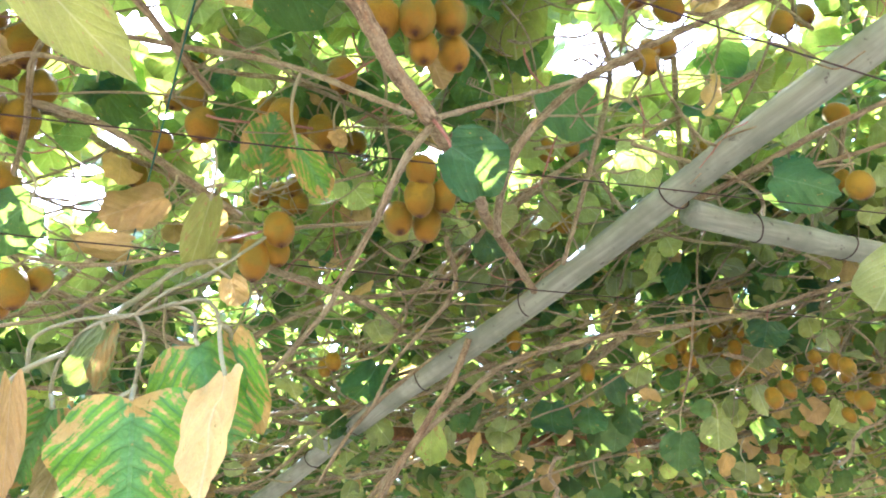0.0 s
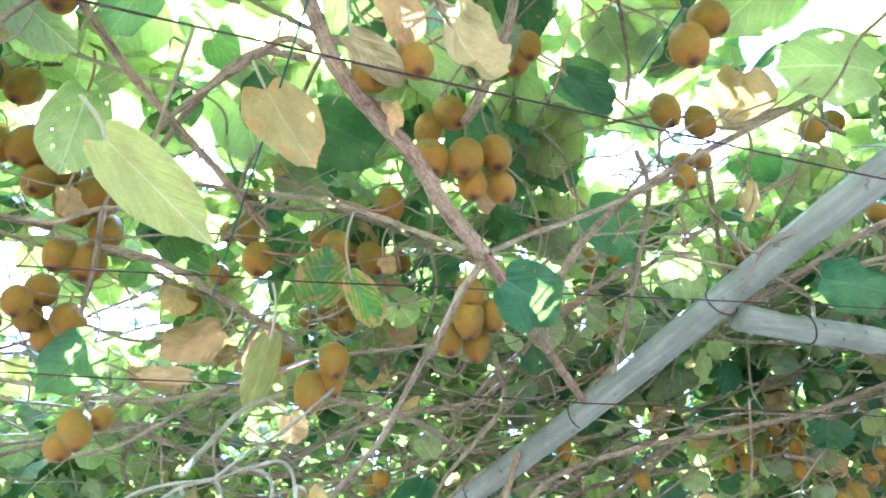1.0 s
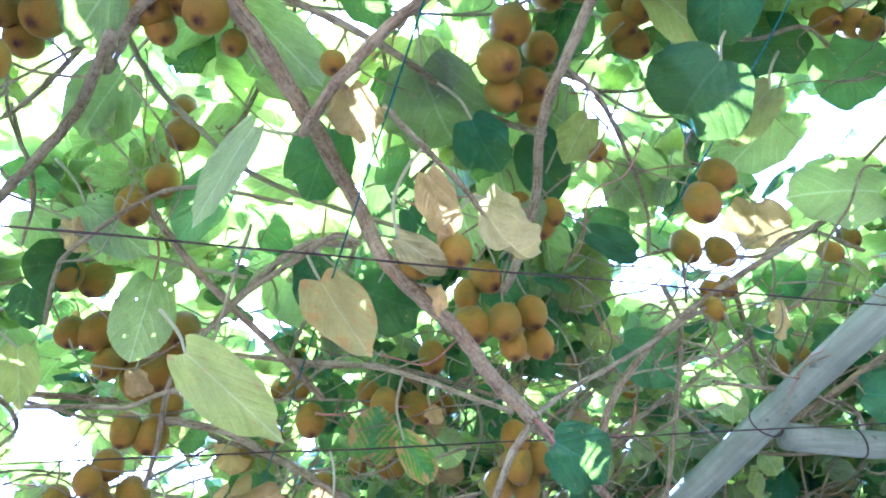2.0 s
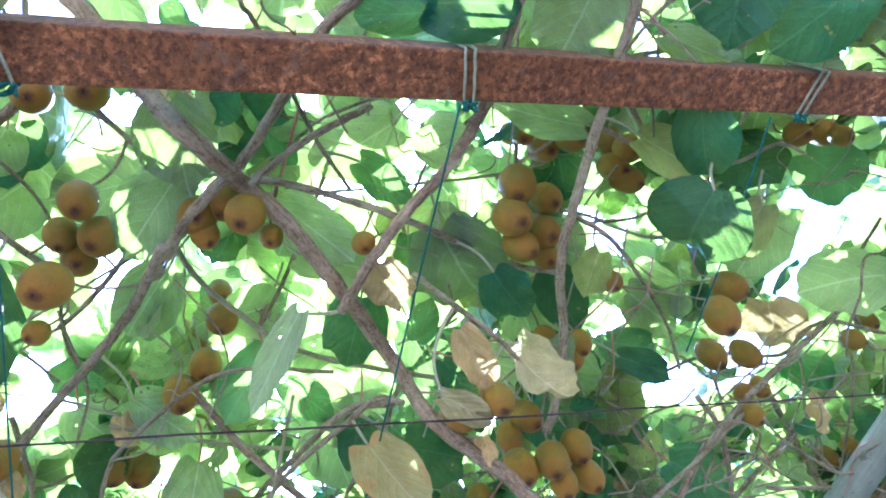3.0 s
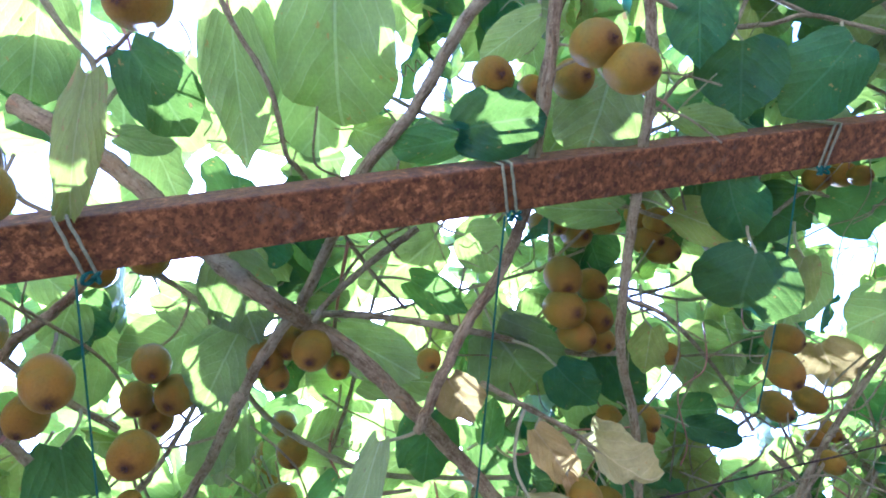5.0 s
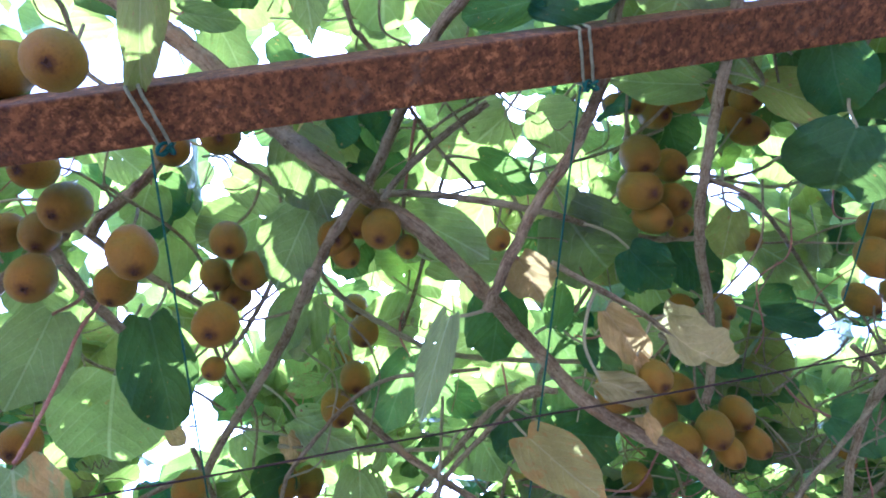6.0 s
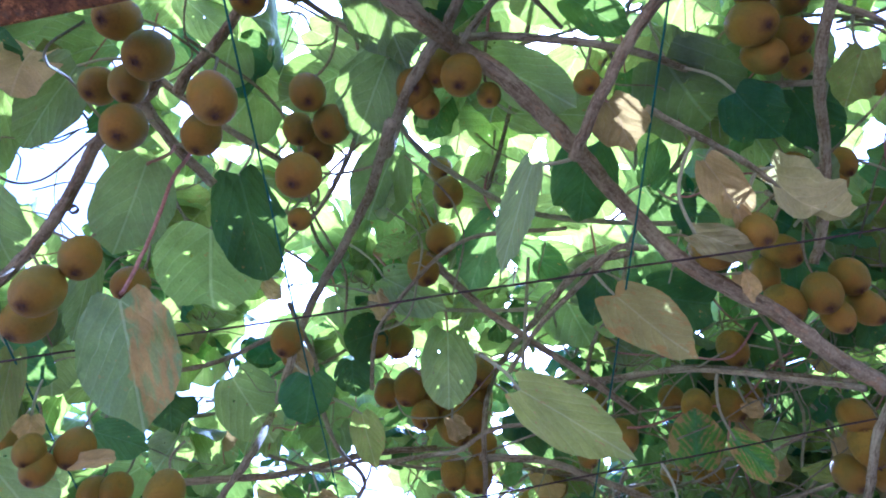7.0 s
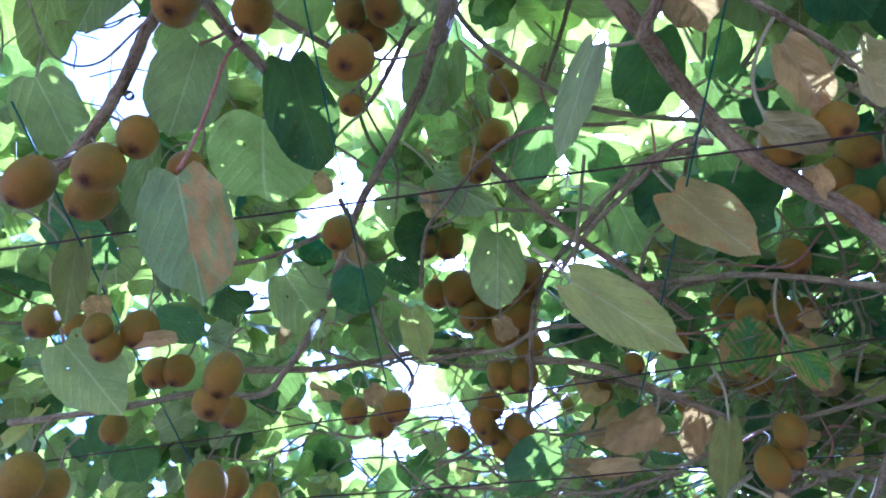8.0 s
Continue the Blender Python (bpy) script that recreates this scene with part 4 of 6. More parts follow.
cane([(0.473, 1.582, 2.376), (0.248, 1.857, 2.345), (0.061, 2.000, 2.328), (-0.205, 2.286, 2.284), (-0.418, 2.515, 2.141)], 0.0080, bark_grey)
cane([(-0.863, 2.714, 2.240), (-0.630, 2.686, 2.262), (-0.201, 2.324, 2.405), (-0.042, 2.124, 2.511)], 0.0070, bark_grey)
cane([(0.144, 1.328, 2.333), (0.145, 1.534, 2.296), (-0.037, 1.811, 2.258), (-0.131, 1.977, 2.198)], 0.0060, bark_grey)
cane([(0.165, 3.113, 2.098), (0.589, 3.033, 2.183), (1.105, 2.985, 2.211), (1.625, 2.922, 2.260), (2.137, 2.888, 2.268)], 0.0060, bark_grey)
cane([(-0.932, 1.357, 2.290), (-0.747, 1.347, 2.290), (-0.532, 1.259, 2.313), (-0.426, 1.215, 2.280)], 0.0050, bark_grey)
cane([(-0.260, 0.981, 2.111), (-0.287, 0.885, 2.042), (-0.307, 0.782, 1.926), (-0.294, 0.698, 1.853)], 0.0040, bark_green)
cane([(-0.342, 0.653, 1.772), (-0.330, 0.634, 1.799), (-0.288, 0.626, 1.808), (-0.225, 0.625, 1.804), (-0.190, 0.621, 1.807), (-0.164, 0.625, 1.810)], 0.0020, bark_green)
cane([(-0.172, 0.647, 1.777), (-0.169, 0.637, 1.792), (-0.175, 0.628, 1.802), (-0.196, 0.621, 1.808)], 0.0020, bark_green)
cane([(-0.147, 0.644, 1.788), (-0.149, 0.633, 1.803), (-0.163, 0.624, 1.810), (-0.196, 0.622, 1.805)], 0.0020, bark_green)
cane([(-0.238, 0.667, 1.742), (-0.229, 0.652, 1.765), (-0.220, 0.638, 1.785), (-0.225, 0.625, 1.804)], 0.0020, bark_green)
cane([(-0.321, 0.674, 1.739), (-0.320, 0.662, 1.757), (-0.304, 0.645, 1.781), (-0.272, 0.630, 1.801), (-0.225, 0.625, 1.804)], 0.0020, bark_green)
cane([(-0.225, 0.625, 1.804), (-0.188, 0.613, 1.818), (-0.155, 0.644, 1.856), (-0.107, 0.670, 1.911)], 0.0020, bark_green)
cane([(0.589, 0.994, 2.599), (0.576, 0.983, 2.666), (0.504, 0.895, 2.661)], 0.0031, bark_grey)
cane([(0.591, 1.039, 2.474), (0.626, 1.020, 2.474), (0.705, 1.097, 2.566)], 0.0025, bark_grey)
cane([(0.598, 1.081, 2.464), (0.630, 1.066, 2.485), (0.631, 1.061, 2.529)], 0.0017, bark_grey)
cane([(0.589, 0.994, 2.515), (0.647, 0.994, 2.474), (0.667, 0.913, 2.422)], 0.0027, bark_grey)
cane([(0.492, 0.946, 2.400), (0.529, 0.978, 2.431), (0.547, 0.927, 2.419)], 0.0016, bark_grey)
cane([(0.484, 1.006, 2.413), (0.454, 1.033, 2.398), (0.421, 1.053, 2.369)], 0.0023, bark_grey)
cane([(0.543, 0.966, 2.471), (0.570, 0.948, 2.532), (0.610, 0.960, 2.632)], 0.0025, bark_grey)
cane([(0.559, 0.897, 2.528), (0.566, 0.966, 2.515), (0.595, 1.028, 2.474)], 0.0021, bark_grey)
cane([(0.517, 0.905, 2.416), (0.520, 0.829, 2.438), (0.615, 0.891, 2.559)], 0.0021, bark_grey)
cane([(0.484, 0.928, 2.390), (0.453, 0.900, 2.425), (0.435, 0.918, 2.419)], 0.0018, bark_grey)
cane([(0.513, 1.007, 2.528), (0.560, 1.056, 2.566), (0.599, 1.040, 2.546)], 0.0029, bark_grey)
cane([(0.477, 1.040, 2.555), (0.505, 1.055, 2.573), (0.547, 1.082, 2.558)], 0.0031, bark_grey)
cane([(0.637, 1.089, 2.613), (0.651, 1.086, 2.549), (0.681, 1.159, 2.554)], 0.0029, bark_grey)
cane([(0.516, 1.001, 2.443), (0.490, 0.979, 2.427), (0.455, 0.999, 2.447)], 0.0032, bark_grey)
cane([(0.509, 1.020, 2.418), (0.549, 1.020, 2.381), (0.568, 1.022, 2.314)], 0.0028, bark_grey)
cane([(0.576, 1.032, 2.575), (0.517, 1.053, 2.524), (0.481, 1.036, 2.500)], 0.0027, bark_grey)
cane([(-0.207, -0.450, 2.447), (-0.205, -0.399, 2.435), (-0.198, -0.353, 2.425), (-0.214, -0.317, 2.411)], 0.0040, bark_green)
cane([(-0.104, -0.382, 2.445), (-0.156, -0.359, 2.432), (-0.199, -0.351, 2.424)], 0.0030, bark_rough)
cane([(0.448, -0.009, 2.367), (0.474, 0.009, 2.344), (0.499, 0.035, 2.307)], 0.0016, bark_rough)
cane([(0.419, 0.033, 2.353), (0.430, 0.045, 2.302), (0.443, 0.086, 2.260)], 0.0016, bark_rough)
tendril((-0.549, 0.310, 2.489), (-0.512, 0.354, 2.450), 3, 0.008)
tendril((-0.600, 0.657, 2.418), (-0.643, 0.707, 2.335), 4, 0.006)
tendril((0.128, -0.165, 2.471), (0.174, -0.161, 2.462), 3, 0.007)
# fruit
fruit((0.235, -0.110, 2.394), 0.058)
fruit((0.350, -0.017, 2.588), 0.050)
fruit((0.346, -0.049, 2.406), 0.059)
fruit((0.346, -0.103, 2.306), 0.063)
fruit((0.361, -0.062, 2.266), 0.063)
fruit((0.221, 0.237, 2.433), 0.062)
fruit((0.270, 0.299, 2.467), 0.054)
fruit((0.191, 0.270, 2.400), 0.063)
fruit((0.241, 0.338, 2.433), 0.059)
fruit((0.190, 0.318, 2.390), 0.052)
fruit((-0.368, 0.015, 2.435), 0.053)
fruit((-0.420, 0.055, 2.449), 0.048)
fruit((-0.369, 0.072, 2.433), 0.057)
fruit((-0.419, 0.099, 2.452), 0.050)
fruit((-0.423, 0.077, 2.341), 0.063)
fruit((-0.423, -0.074, 2.303), 0.060)
fruit((-0.483, -0.042, 2.338), 0.053)
fruit((-0.328, 0.323, 2.646), 0.048)
fruit((-0.321, 0.326, 2.552), 0.055)
fruit((-0.170, 0.106, 2.401), 0.058)
fruit((-0.237, 0.093, 2.428), 0.058)
fruit((0.553, 0.590, 2.416), 0.060)
fruit((0.499, 0.595, 2.360), 0.063)
fruit((0.572, 0.867, 2.540), 0.063)
fruit((0.667, 0.932, 2.563), 0.063)
fruit((0.828, 0.434, 2.572), 0.051)
fruit((0.864, 0.438, 2.548), 0.053)
fruit((0.861, 0.429, 2.499), 0.042)
fruit((0.454, 0.309, 2.597), 0.055)
fruit((0.460, 0.307, 2.542), 0.053)
fruit((0.444, 0.359, 2.532), 0.055)
fruit((0.322, 0.264, 2.587), 0.057)
fruit((0.284, 0.208, 2.555), 0.045)
fruit((0.311, 0.280, 2.742), 0.047)
fruit((0.365, 0.248, 2.547), 0.056)
fruit((-0.368, -0.122, 2.503), 0.053)
fruit((-0.300, -0.104, 2.495), 0.058)
fruit((0.219, 0.640, 2.541), 0.051)
fruit((0.233, 0.615, 2.435), 0.053)
fruit((-0.422, 0.429, 2.766), 0.049)
fruit((-0.418, 0.416, 2.677), 0.051)
fruit((-0.101, -0.374, 2.277), 0.063)
shrunken_fruit((-0.034, 0.195, 2.358), 0.036)
shrunken_fruit((0.337, 0.481, 2.425), 0.040)
fruit((0.002, 0.492, 2.284), 0.060)
fruit((0.063, 0.470, 2.252), 0.048)
fruit((0.063, 0.675, 2.297), 0.063)
fruit((0.118, 0.678, 2.287), 0.061)
fruit((0.172, 0.707, 2.319), 0.057)
fruit((0.123, 0.724, 2.272), 0.049)
fruit((0.172, 0.759, 2.293), 0.054)
fruit((0.101, 1.068, 2.322), 0.064)
fruit((0.090, 1.089, 2.274), 0.064)
fruit((0.040, 1.140, 2.266), 0.062)
fruit((-0.331, -0.285, 2.271), 0.063)
fruit((-0.419, -0.307, 2.365), 0.063)
fruit((0.112, 0.662, 2.388), 0.057)
fruit((0.070, 0.678, 2.374), 0.049)
fruit((-0.503, -0.202, 2.431), 0.058)
fruit((-0.474, -0.150, 2.361), 0.061)
fruit((-0.536, -0.136, 2.388), 0.050)
fruit((-0.548, -0.106, 2.323), 0.058)
fruit((-0.697, -0.037, 2.173), 0.058)
fruit((-0.772, -0.008, 2.204), 0.060)
fruit((-0.662, -0.029, 2.222), 0.051)
fruit((-0.696, 0.055, 2.283), 0.052)
fruit((-0.824, -0.067, 2.213), 0.060)
fruit((-0.974, 0.212, 2.246), 0.059)
fruit((-0.995, 0.159, 2.218), 0.046)
fruit((-1.001, 0.186, 2.203), 0.049)
fruit((-1.033, 0.300, 2.240), 0.053)
fruit((-1.000, 0.317, 2.240), 0.054)
fruit((-0.880, 0.328, 2.183), 0.063)
fruit((-0.910, 0.341, 2.151), 0.059)
fruit((-0.989, 0.437, 2.219), 0.054)
fruit((-1.206, 0.347, 2.220), 0.051)
fruit((-0.379, 0.387, 2.530), 0.057)
fruit((-0.427, 0.399, 2.490), 0.061)
fruit((-0.659, 0.694, 2.563), 0.078)
fruit((-0.709, 0.678, 2.562), 0.063)
fruit((-0.514, 0.748, 2.565), 0.072)
fruit((-0.552, 0.785, 2.556), 0.074)
fruit((-0.569, 0.791, 2.502), 0.077)
fruit((-0.660, 0.854, 2.432), 0.060)
fruit((-0.623, 0.889, 2.429), 0.070)
fruit((-0.728, 0.923, 2.412), 0.064)
fruit((-0.686, 0.967, 2.358), 0.070)
fruit((-0.746, 0.933, 2.359), 0.056)
fruit((-0.737, 0.988, 2.348), 0.063)
fruit((-0.782, 0.651, 2.275), 0.058)
fruit((-0.849, 0.690, 2.285), 0.056)
fruit((-0.894, 0.653, 2.310), 0.055)
fruit((-0.630, 0.528, 2.543), 0.063)
fruit((-0.610, 0.585, 2.579), 0.063)
fruit((-0.673, 0.331, 2.403), 0.058)
fruit((-0.357, 0.987, 2.657), 0.063)
fruit((-0.398, 1.020, 2.584), 0.050)
fruit((-0.402, 0.991, 2.430), 0.043)
fruit((-0.552, 1.185, 2.544), 0.058)
fruit((-0.027, 0.924, 2.471), 0.063)
fruit((-0.088, 1.033, 2.435), 0.063)
fruit((-0.142, 0.919, 2.381), 0.059)
fruit((-0.037, 1.203, 2.558), 0.055)
fruit((-0.186, 0.992, 2.478), 0.054)
fruit((-0.787, 0.456, 2.550), 0.053)
fruit((-0.629, 0.751, 2.556), 0.070)
fruit((-0.617, 0.795, 2.497), 0.069)
fruit((-0.589, 0.869, 2.486), 0.066)
fruit((-0.651, 0.735, 2.505), 0.062)
fruit((-1.105, 0.249, 2.023), 0.050)
fruit((-1.062, 0.187, 1.993), 0.062)
fruit((-1.033, 0.591, 2.134), 0.055)
fruit((-1.044, 0.466, 2.108), 0.073)
fruit((-1.116, 0.575, 2.184), 0.057)
fruit((-1.306, 0.230, 2.441), 0.047)
fruit((-1.077, 0.106, 2.236), 0.054)
fruit((-0.511, 1.119, 2.610), 0.052)
fruit((-0.191, 1.048, 2.165), 0.050)
fruit((-0.228, 1.034, 2.138), 0.058)
fruit((-0.349, 0.997, 2.555), 0.059)
fruit((-0.302, 0.936, 2.399), 0.063)
fruit((-0.770, 1.499, 2.778), 0.048)
fruit((-0.812, 0.911, 2.351), 0.055)
fruit((-0.717, 0.859, 2.334), 0.053)
fruit((-0.108, 1.183, 2.562), 0.063)
fruit((-0.145, 1.110, 2.531), 0.053)
fruit((0.139, 1.122, 2.292), 0.055)
fruit((0.098, 1.178, 2.267), 0.061)
fruit((0.484, 1.701, 2.589), 0.059)
fruit((0.518, 1.646, 2.543), 0.057)
fruit((0.908, 1.470, 2.595), 0.055)
fruit((0.958, 1.427, 2.570), 0.053)
fruit((0.639, 1.022, 2.539), 0.049)
fruit((0.679, 1.023, 2.537), 0.047)
fruit((0.437, 1.312, 2.544), 0.050)
fruit((0.527, 1.385, 2.610), 0.047)
fruit((1.109, 1.209, 2.439), 0.054)
fruit((1.063, 1.218, 2.231), 0.058)
fruit((1.265, 1.497, 2.444), 0.050)
fruit((0.583, 1.791, 2.639), 0.052)
fruit((-0.651, 1.018, 2.143), 0.058)
fruit((-0.628, 1.052, 2.180), 0.046)
fruit((-0.685, 1.033, 2.125), 0.050)
fruit((0.913, 0.979, 2.518), 0.051)
fruit((1.027, 1.038, 2.600), 0.050)
fruit((0.578, 0.946, 2.417), 0.050)
fruit((0.341, 1.974, 2.342), 0.051)
fruit((-0.231, 1.895, 2.329), 0.049)
fruit((-0.276, 1.997, 2.360), 0.047)
fruit((1.143, 2.115, 2.066), 0.055)
fruit((1.246, 2.199, 2.112), 0.052)
fruit((1.365, 2.034, 1.988), 0.056)
fruit((1.392, 2.069, 2.113), 0.051)
fruit((1.420, 2.153, 2.166), 0.052)
fruit((-0.206, 1.283, 2.519), 0.047)
fruit((-0.198, 1.307, 2.483), 0.047)
fruit((-0.211, 1.338, 2.528), 0.043)
fruit((0.608, 2.232, 2.296), 0.052)
fruit((-0.170, 2.152, 2.480), 0.048)
fruit((1.078, 2.493, 2.426), 0.048)
fruit((1.256, 2.528, 2.506), 0.045)
fruit((1.074, 2.421, 2.450), 0.056)
fruit((1.206, 2.347, 2.347), 0.049)
fruit((1.224, 2.575, 2.378), 0.051)
fruit((1.233, 2.450, 2.470), 0.053)
fruit((1.093, 2.403, 2.476), 0.054)
fruit((1.281, 2.637, 2.394), 0.055)
fruit((1.171, 2.629, 2.424), 0.051)
fruit((1.240, 2.336, 2.404), 0.043)
fruit((1.274, 2.395, 2.366), 0.050)
fruit((1.169, 2.476, 2.432), 0.048)
fruit((1.234, 2.640, 2.399), 0.055)
fruit((1.203, 2.398, 2.281), 0.049)
fruit((1.271, 2.531, 2.332), 0.055)
fruit((1.160, 2.572, 2.545), 0.058)
fruit((0.963, 2.366, 2.341), 0.046)
fruit((1.014, 2.331, 2.321), 0.051)
fruit((1.174, 2.364, 2.439), 0.051)
fruit((1.348, 2.675, 2.380), 0.053)
fruit((1.033, 2.266, 2.408), 0.047)
fruit((1.007, 2.334, 2.387), 0.048)
fruit((1.049, 2.638, 2.436), 0.050)
fruit((1.289, 2.460, 2.405), 0.049)
fruit((1.215, 2.509, 2.401), 0.051)
fruit((1.921, 2.734, 2.264), 0.054)
fruit((1.583, 2.588, 2.331), 0.058)
fruit((1.739, 2.569, 2.399), 0.053)
fruit((1.358, 2.417, 2.190), 0.050)
fruit((1.677, 2.544, 2.238), 0.053)
fruit((1.603, 2.449, 2.123), 0.045)
fruit((1.706, 2.683, 2.121), 0.050)
fruit((1.658, 2.498, 2.271), 0.050)
fruit((1.579, 2.574, 2.223), 0.050)
fruit((1.880, 2.648, 2.408), 0.056)
fruit((1.533, 2.442, 2.299), 0.053)
fruit((1.438, 2.410, 2.231), 0.051)
fruit((1.591, 2.556, 2.304), 0.055)
fruit((1.879, 2.636, 2.350), 0.053)
fruit((-0.173, 1.001, 2.175), 0.058)
fruit((-0.297, 1.307, 2.520), 0.051)
fruit((-0.256, 1.338, 2.554), 0.052)
fruit((-0.229, 1.329, 2.508), 0.050)
fruit((-0.380, 1.277, 2.480), 0.050)
fruit((-0.369, 1.345, 2.441), 0.053)
fruit((-0.116, 1.220, 2.625), 0.050)
fruit((-0.153, 1.203, 2.647), 0.051)
fruit((-0.582, -0.155, 2.414), 0.051)
fruit((-0.195, 0.093, 2.436), 0.049)
fruit((-0.237, 0.118, 2.414), 0.041)
fruit((-0.155, 0.156, 2.408), 0.036)
fruit((0.232, 0.373, 2.417), 0.044)
fruit((0.430, 0.334, 2.546), 0.053)
fruit((-0.458, 0.124, 2.322), 0.033)
fruit((0.259, 0.597, 2.441), 0.045)
# single leaves
leaf((-0.024, -0.341, 2.482), (-0.107, -0.171, 2.420), 0.087, (0.379, -0.148, -0.914), leaf_under)
leaf((0.138, -0.337, 2.479), (-0.020, -0.130, 2.411), 0.175, (-0.244, -0.462, -0.853), leaf_under)
leaf((-0.164, -0.363, 2.512), (-0.150, -0.213, 2.445), 0.097, (0.295, -0.413, -0.862), leaf_top)
leaf((-0.231, -0.488, 2.642), (-0.341, -0.342, 2.595), 0.120, (0.478, 0.079, -0.875), leaf_under)
leaf((-0.185, -0.350, 2.355), (-0.316, -0.210, 2.270), 0.063, (-0.103, -0.585, -0.805), leaf_pale, bend=(-0.9, -0.7))
leaf((-0.267, -0.267, 2.607), (-0.196, -0.210, 2.571), 0.044, (-0.309, -0.192, -0.931), leaf_under)
leaf((0.144, -0.080, 2.365), (0.267, -0.049, 2.334), 0.102, (-0.140, -0.378, -0.915), leaf_top)
leaf((0.164, -0.065, 2.356), (0.059, -0.090, 2.382), 0.061, (-0.228, -0.063, -0.972), leaf_top)
leaf((0.345, -0.149, 2.410), (0.234, -0.136, 2.420), 0.059, (-0.115, -0.181, -0.977), leaf_under)
leaf((0.408, -0.019, 2.421), (0.316, 0.068, 2.397), 0.148, (-0.281, -0.523, -0.805), leaf_under)
leaf((0.614, -0.077, 2.449), (0.543, 0.028, 2.413), 0.103, (-0.381, -0.515, -0.767), leaf_top)
leaf((0.636, 0.029, 2.421), (0.568, 0.128, 2.388), 0.137, (-0.434, -0.538, -0.722), leaf_top)
leaf((0.770, 0.097, 2.350), (0.622, 0.154, 2.347), 0.133, (-0.162, -0.467, -0.869), leaf_top)
leaf((0.922, 0.047, 2.405), (0.739, 0.025, 2.441), 0.134, (-0.202, 0.053, -0.978), leaf_top)
leaf((0.476, 0.078, 2.402), (0.557, 0.152, 2.358), 0.056, (-0.526, 0.071, -0.848), leaf_under)
leaf((-0.204, -0.070, 2.455), (-0.224, 0.049, 2.406), 0.106, (0.288, -0.321, -0.902), leaf_under)
leaf((-0.237, 0.033, 2.437), (-0.352, 0.105, 2.422), 0.108, (-0.024, -0.235, -0.972), leaf_under)
leaf((0.082, 0.085, 2.478), (-0.096, 0.124, 2.488), 0.119, (-0.085, -0.154, -0.984), leaf_under)
leaf((-0.001, 0.111, 2.468), (0.059, 0.207, 2.418), 0.066, (-0.175, -0.372, -0.911), leaf_top)
leaf((-0.143, 0.116, 2.476), (-0.060, 0.247, 2.407), 0.087, (-0.220, -0.344, -0.913), leaf_under)
leaf((-0.151, 0.226, 2.473), (-0.022, 0.288, 2.427), 0.079, (0.105, -0.727, -0.679), leaf_under)
leaf((0.084, 0.266, 2.475), (0.101, 0.464, 2.420), 0.168, (-0.225, -0.633, -0.741), leaf_under)
leaf((0.130, 0.329, 2.376), (0.156, 0.420, 2.332), 0.087, (-0.410, -0.296, -0.863), leaf_top)
leaf((-0.024, 0.212, 2.328), (-0.026, 0.298, 2.291), 0.066, (-0.187, -0.394, -0.900), leaf_dry)
leaf((0.050, 0.362, 2.318), (0.058, 0.462, 2.274), 0.062, (0.020, -0.409, -0.912), leaf_dry)
leaf((0.529, 0.196, 2.397), (0.480, 0.326, 2.348), 0.104, (-0.634, -0.472, -0.613), leaf_top)
leaf((0.493, 0.307, 2.321), (0.389, 0.394, 2.299), 0.169, (-0.439, -0.680, -0.587), leaf_top)
leaf((0.435, 0.239, 2.447), (0.519, 0.333, 2.394), 0.085, (-0.024, -0.478, -0.878), leaf_pale)
leaf((0.873, 0.507, 2.630), (1.009, 0.661, 2.580), 0.138, (-0.474, -0.273, -0.837), leaf_top)
leaf((0.775, 0.850, 2.620), (0.785, 1.063, 2.590), 0.143, (-0.513, -0.739, -0.437), leaf_dry)
leaf((1.075, 0.902, 2.580), (0.807, 0.770, 2.540), 0.160, (-0.575, -0.711, -0.404), leaf_under)
leaf((0.437, 0.672, 2.630), (0.532, 0.818, 2.600), 0.119, (-0.150, -0.750, -0.645), leaf_under)
leaf((0.608, 0.406, 2.371), (0.510, 0.484, 2.352), 0.078, (-0.423, -0.686, -0.592), leaf_pale)
leaf((-0.338, 0.189, 2.528), (-0.475, 0.278, 2.509), 0.109, (-0.049, -0.278, -0.959), leaf_under)
leaf((-0.322, 0.340, 2.570), (-0.197, 0.342, 2.551), 0.095, (-0.121, -0.528, -0.841), leaf_under)
# a shaded underside; its shade comes from the darker leaf_top colour
leaf((-0.069, 0.312, 2.435), (-0.150, 0.438, 2.392), 0.106, (0.006, -0.321, -0.947), leaf_top)
leaf((-0.157, 0.432, 2.505), (-0.272, 0.442, 2.518), 0.071, (-0.136, -0.709, -0.692), leaf_under)
leaf((0.373, 0.210, 2.470), (0.225, 0.112, 2.430), 0.067, (-0.347, -0.090, -0.934), leaf_under)
leaf((-0.494, -0.051, 2.656), (-0.438, 0.052, 2.603), 0.075, (0.411, -0.585, -0.699), leaf_under)
leaf((-0.362, -0.028, 2.626), (-0.282, 0.076, 2.569), 0.082, (0.111, -0.543, -0.832), leaf_under)
leaf((0.509, 0.228, 2.463), (0.482, 0.312, 2.431), 0.059, (-0.382, -0.441, -0.812), leaf_top)
leaf((0.335, 0.417, 2.440), (0.269, 0.492, 2.417), 0.070, (-0.429, -0.587, -0.687), leaf_pale)
leaf((0.110, 0.330, 2.456), (0.097, 0.244, 2.495), 0.071, (-0.446, -0.317, -0.837), leaf_under)
leaf((0.320, 0.663, 2.444), (0.413, 0.729, 2.402), 0.065, (0.054, -0.595, -0.802), leaf_top)
leaf((-0.502, -0.176, 2.657), (-0.457, -0.074, 2.605), 0.079, (0.399, -0.545, -0.738), leaf_under)
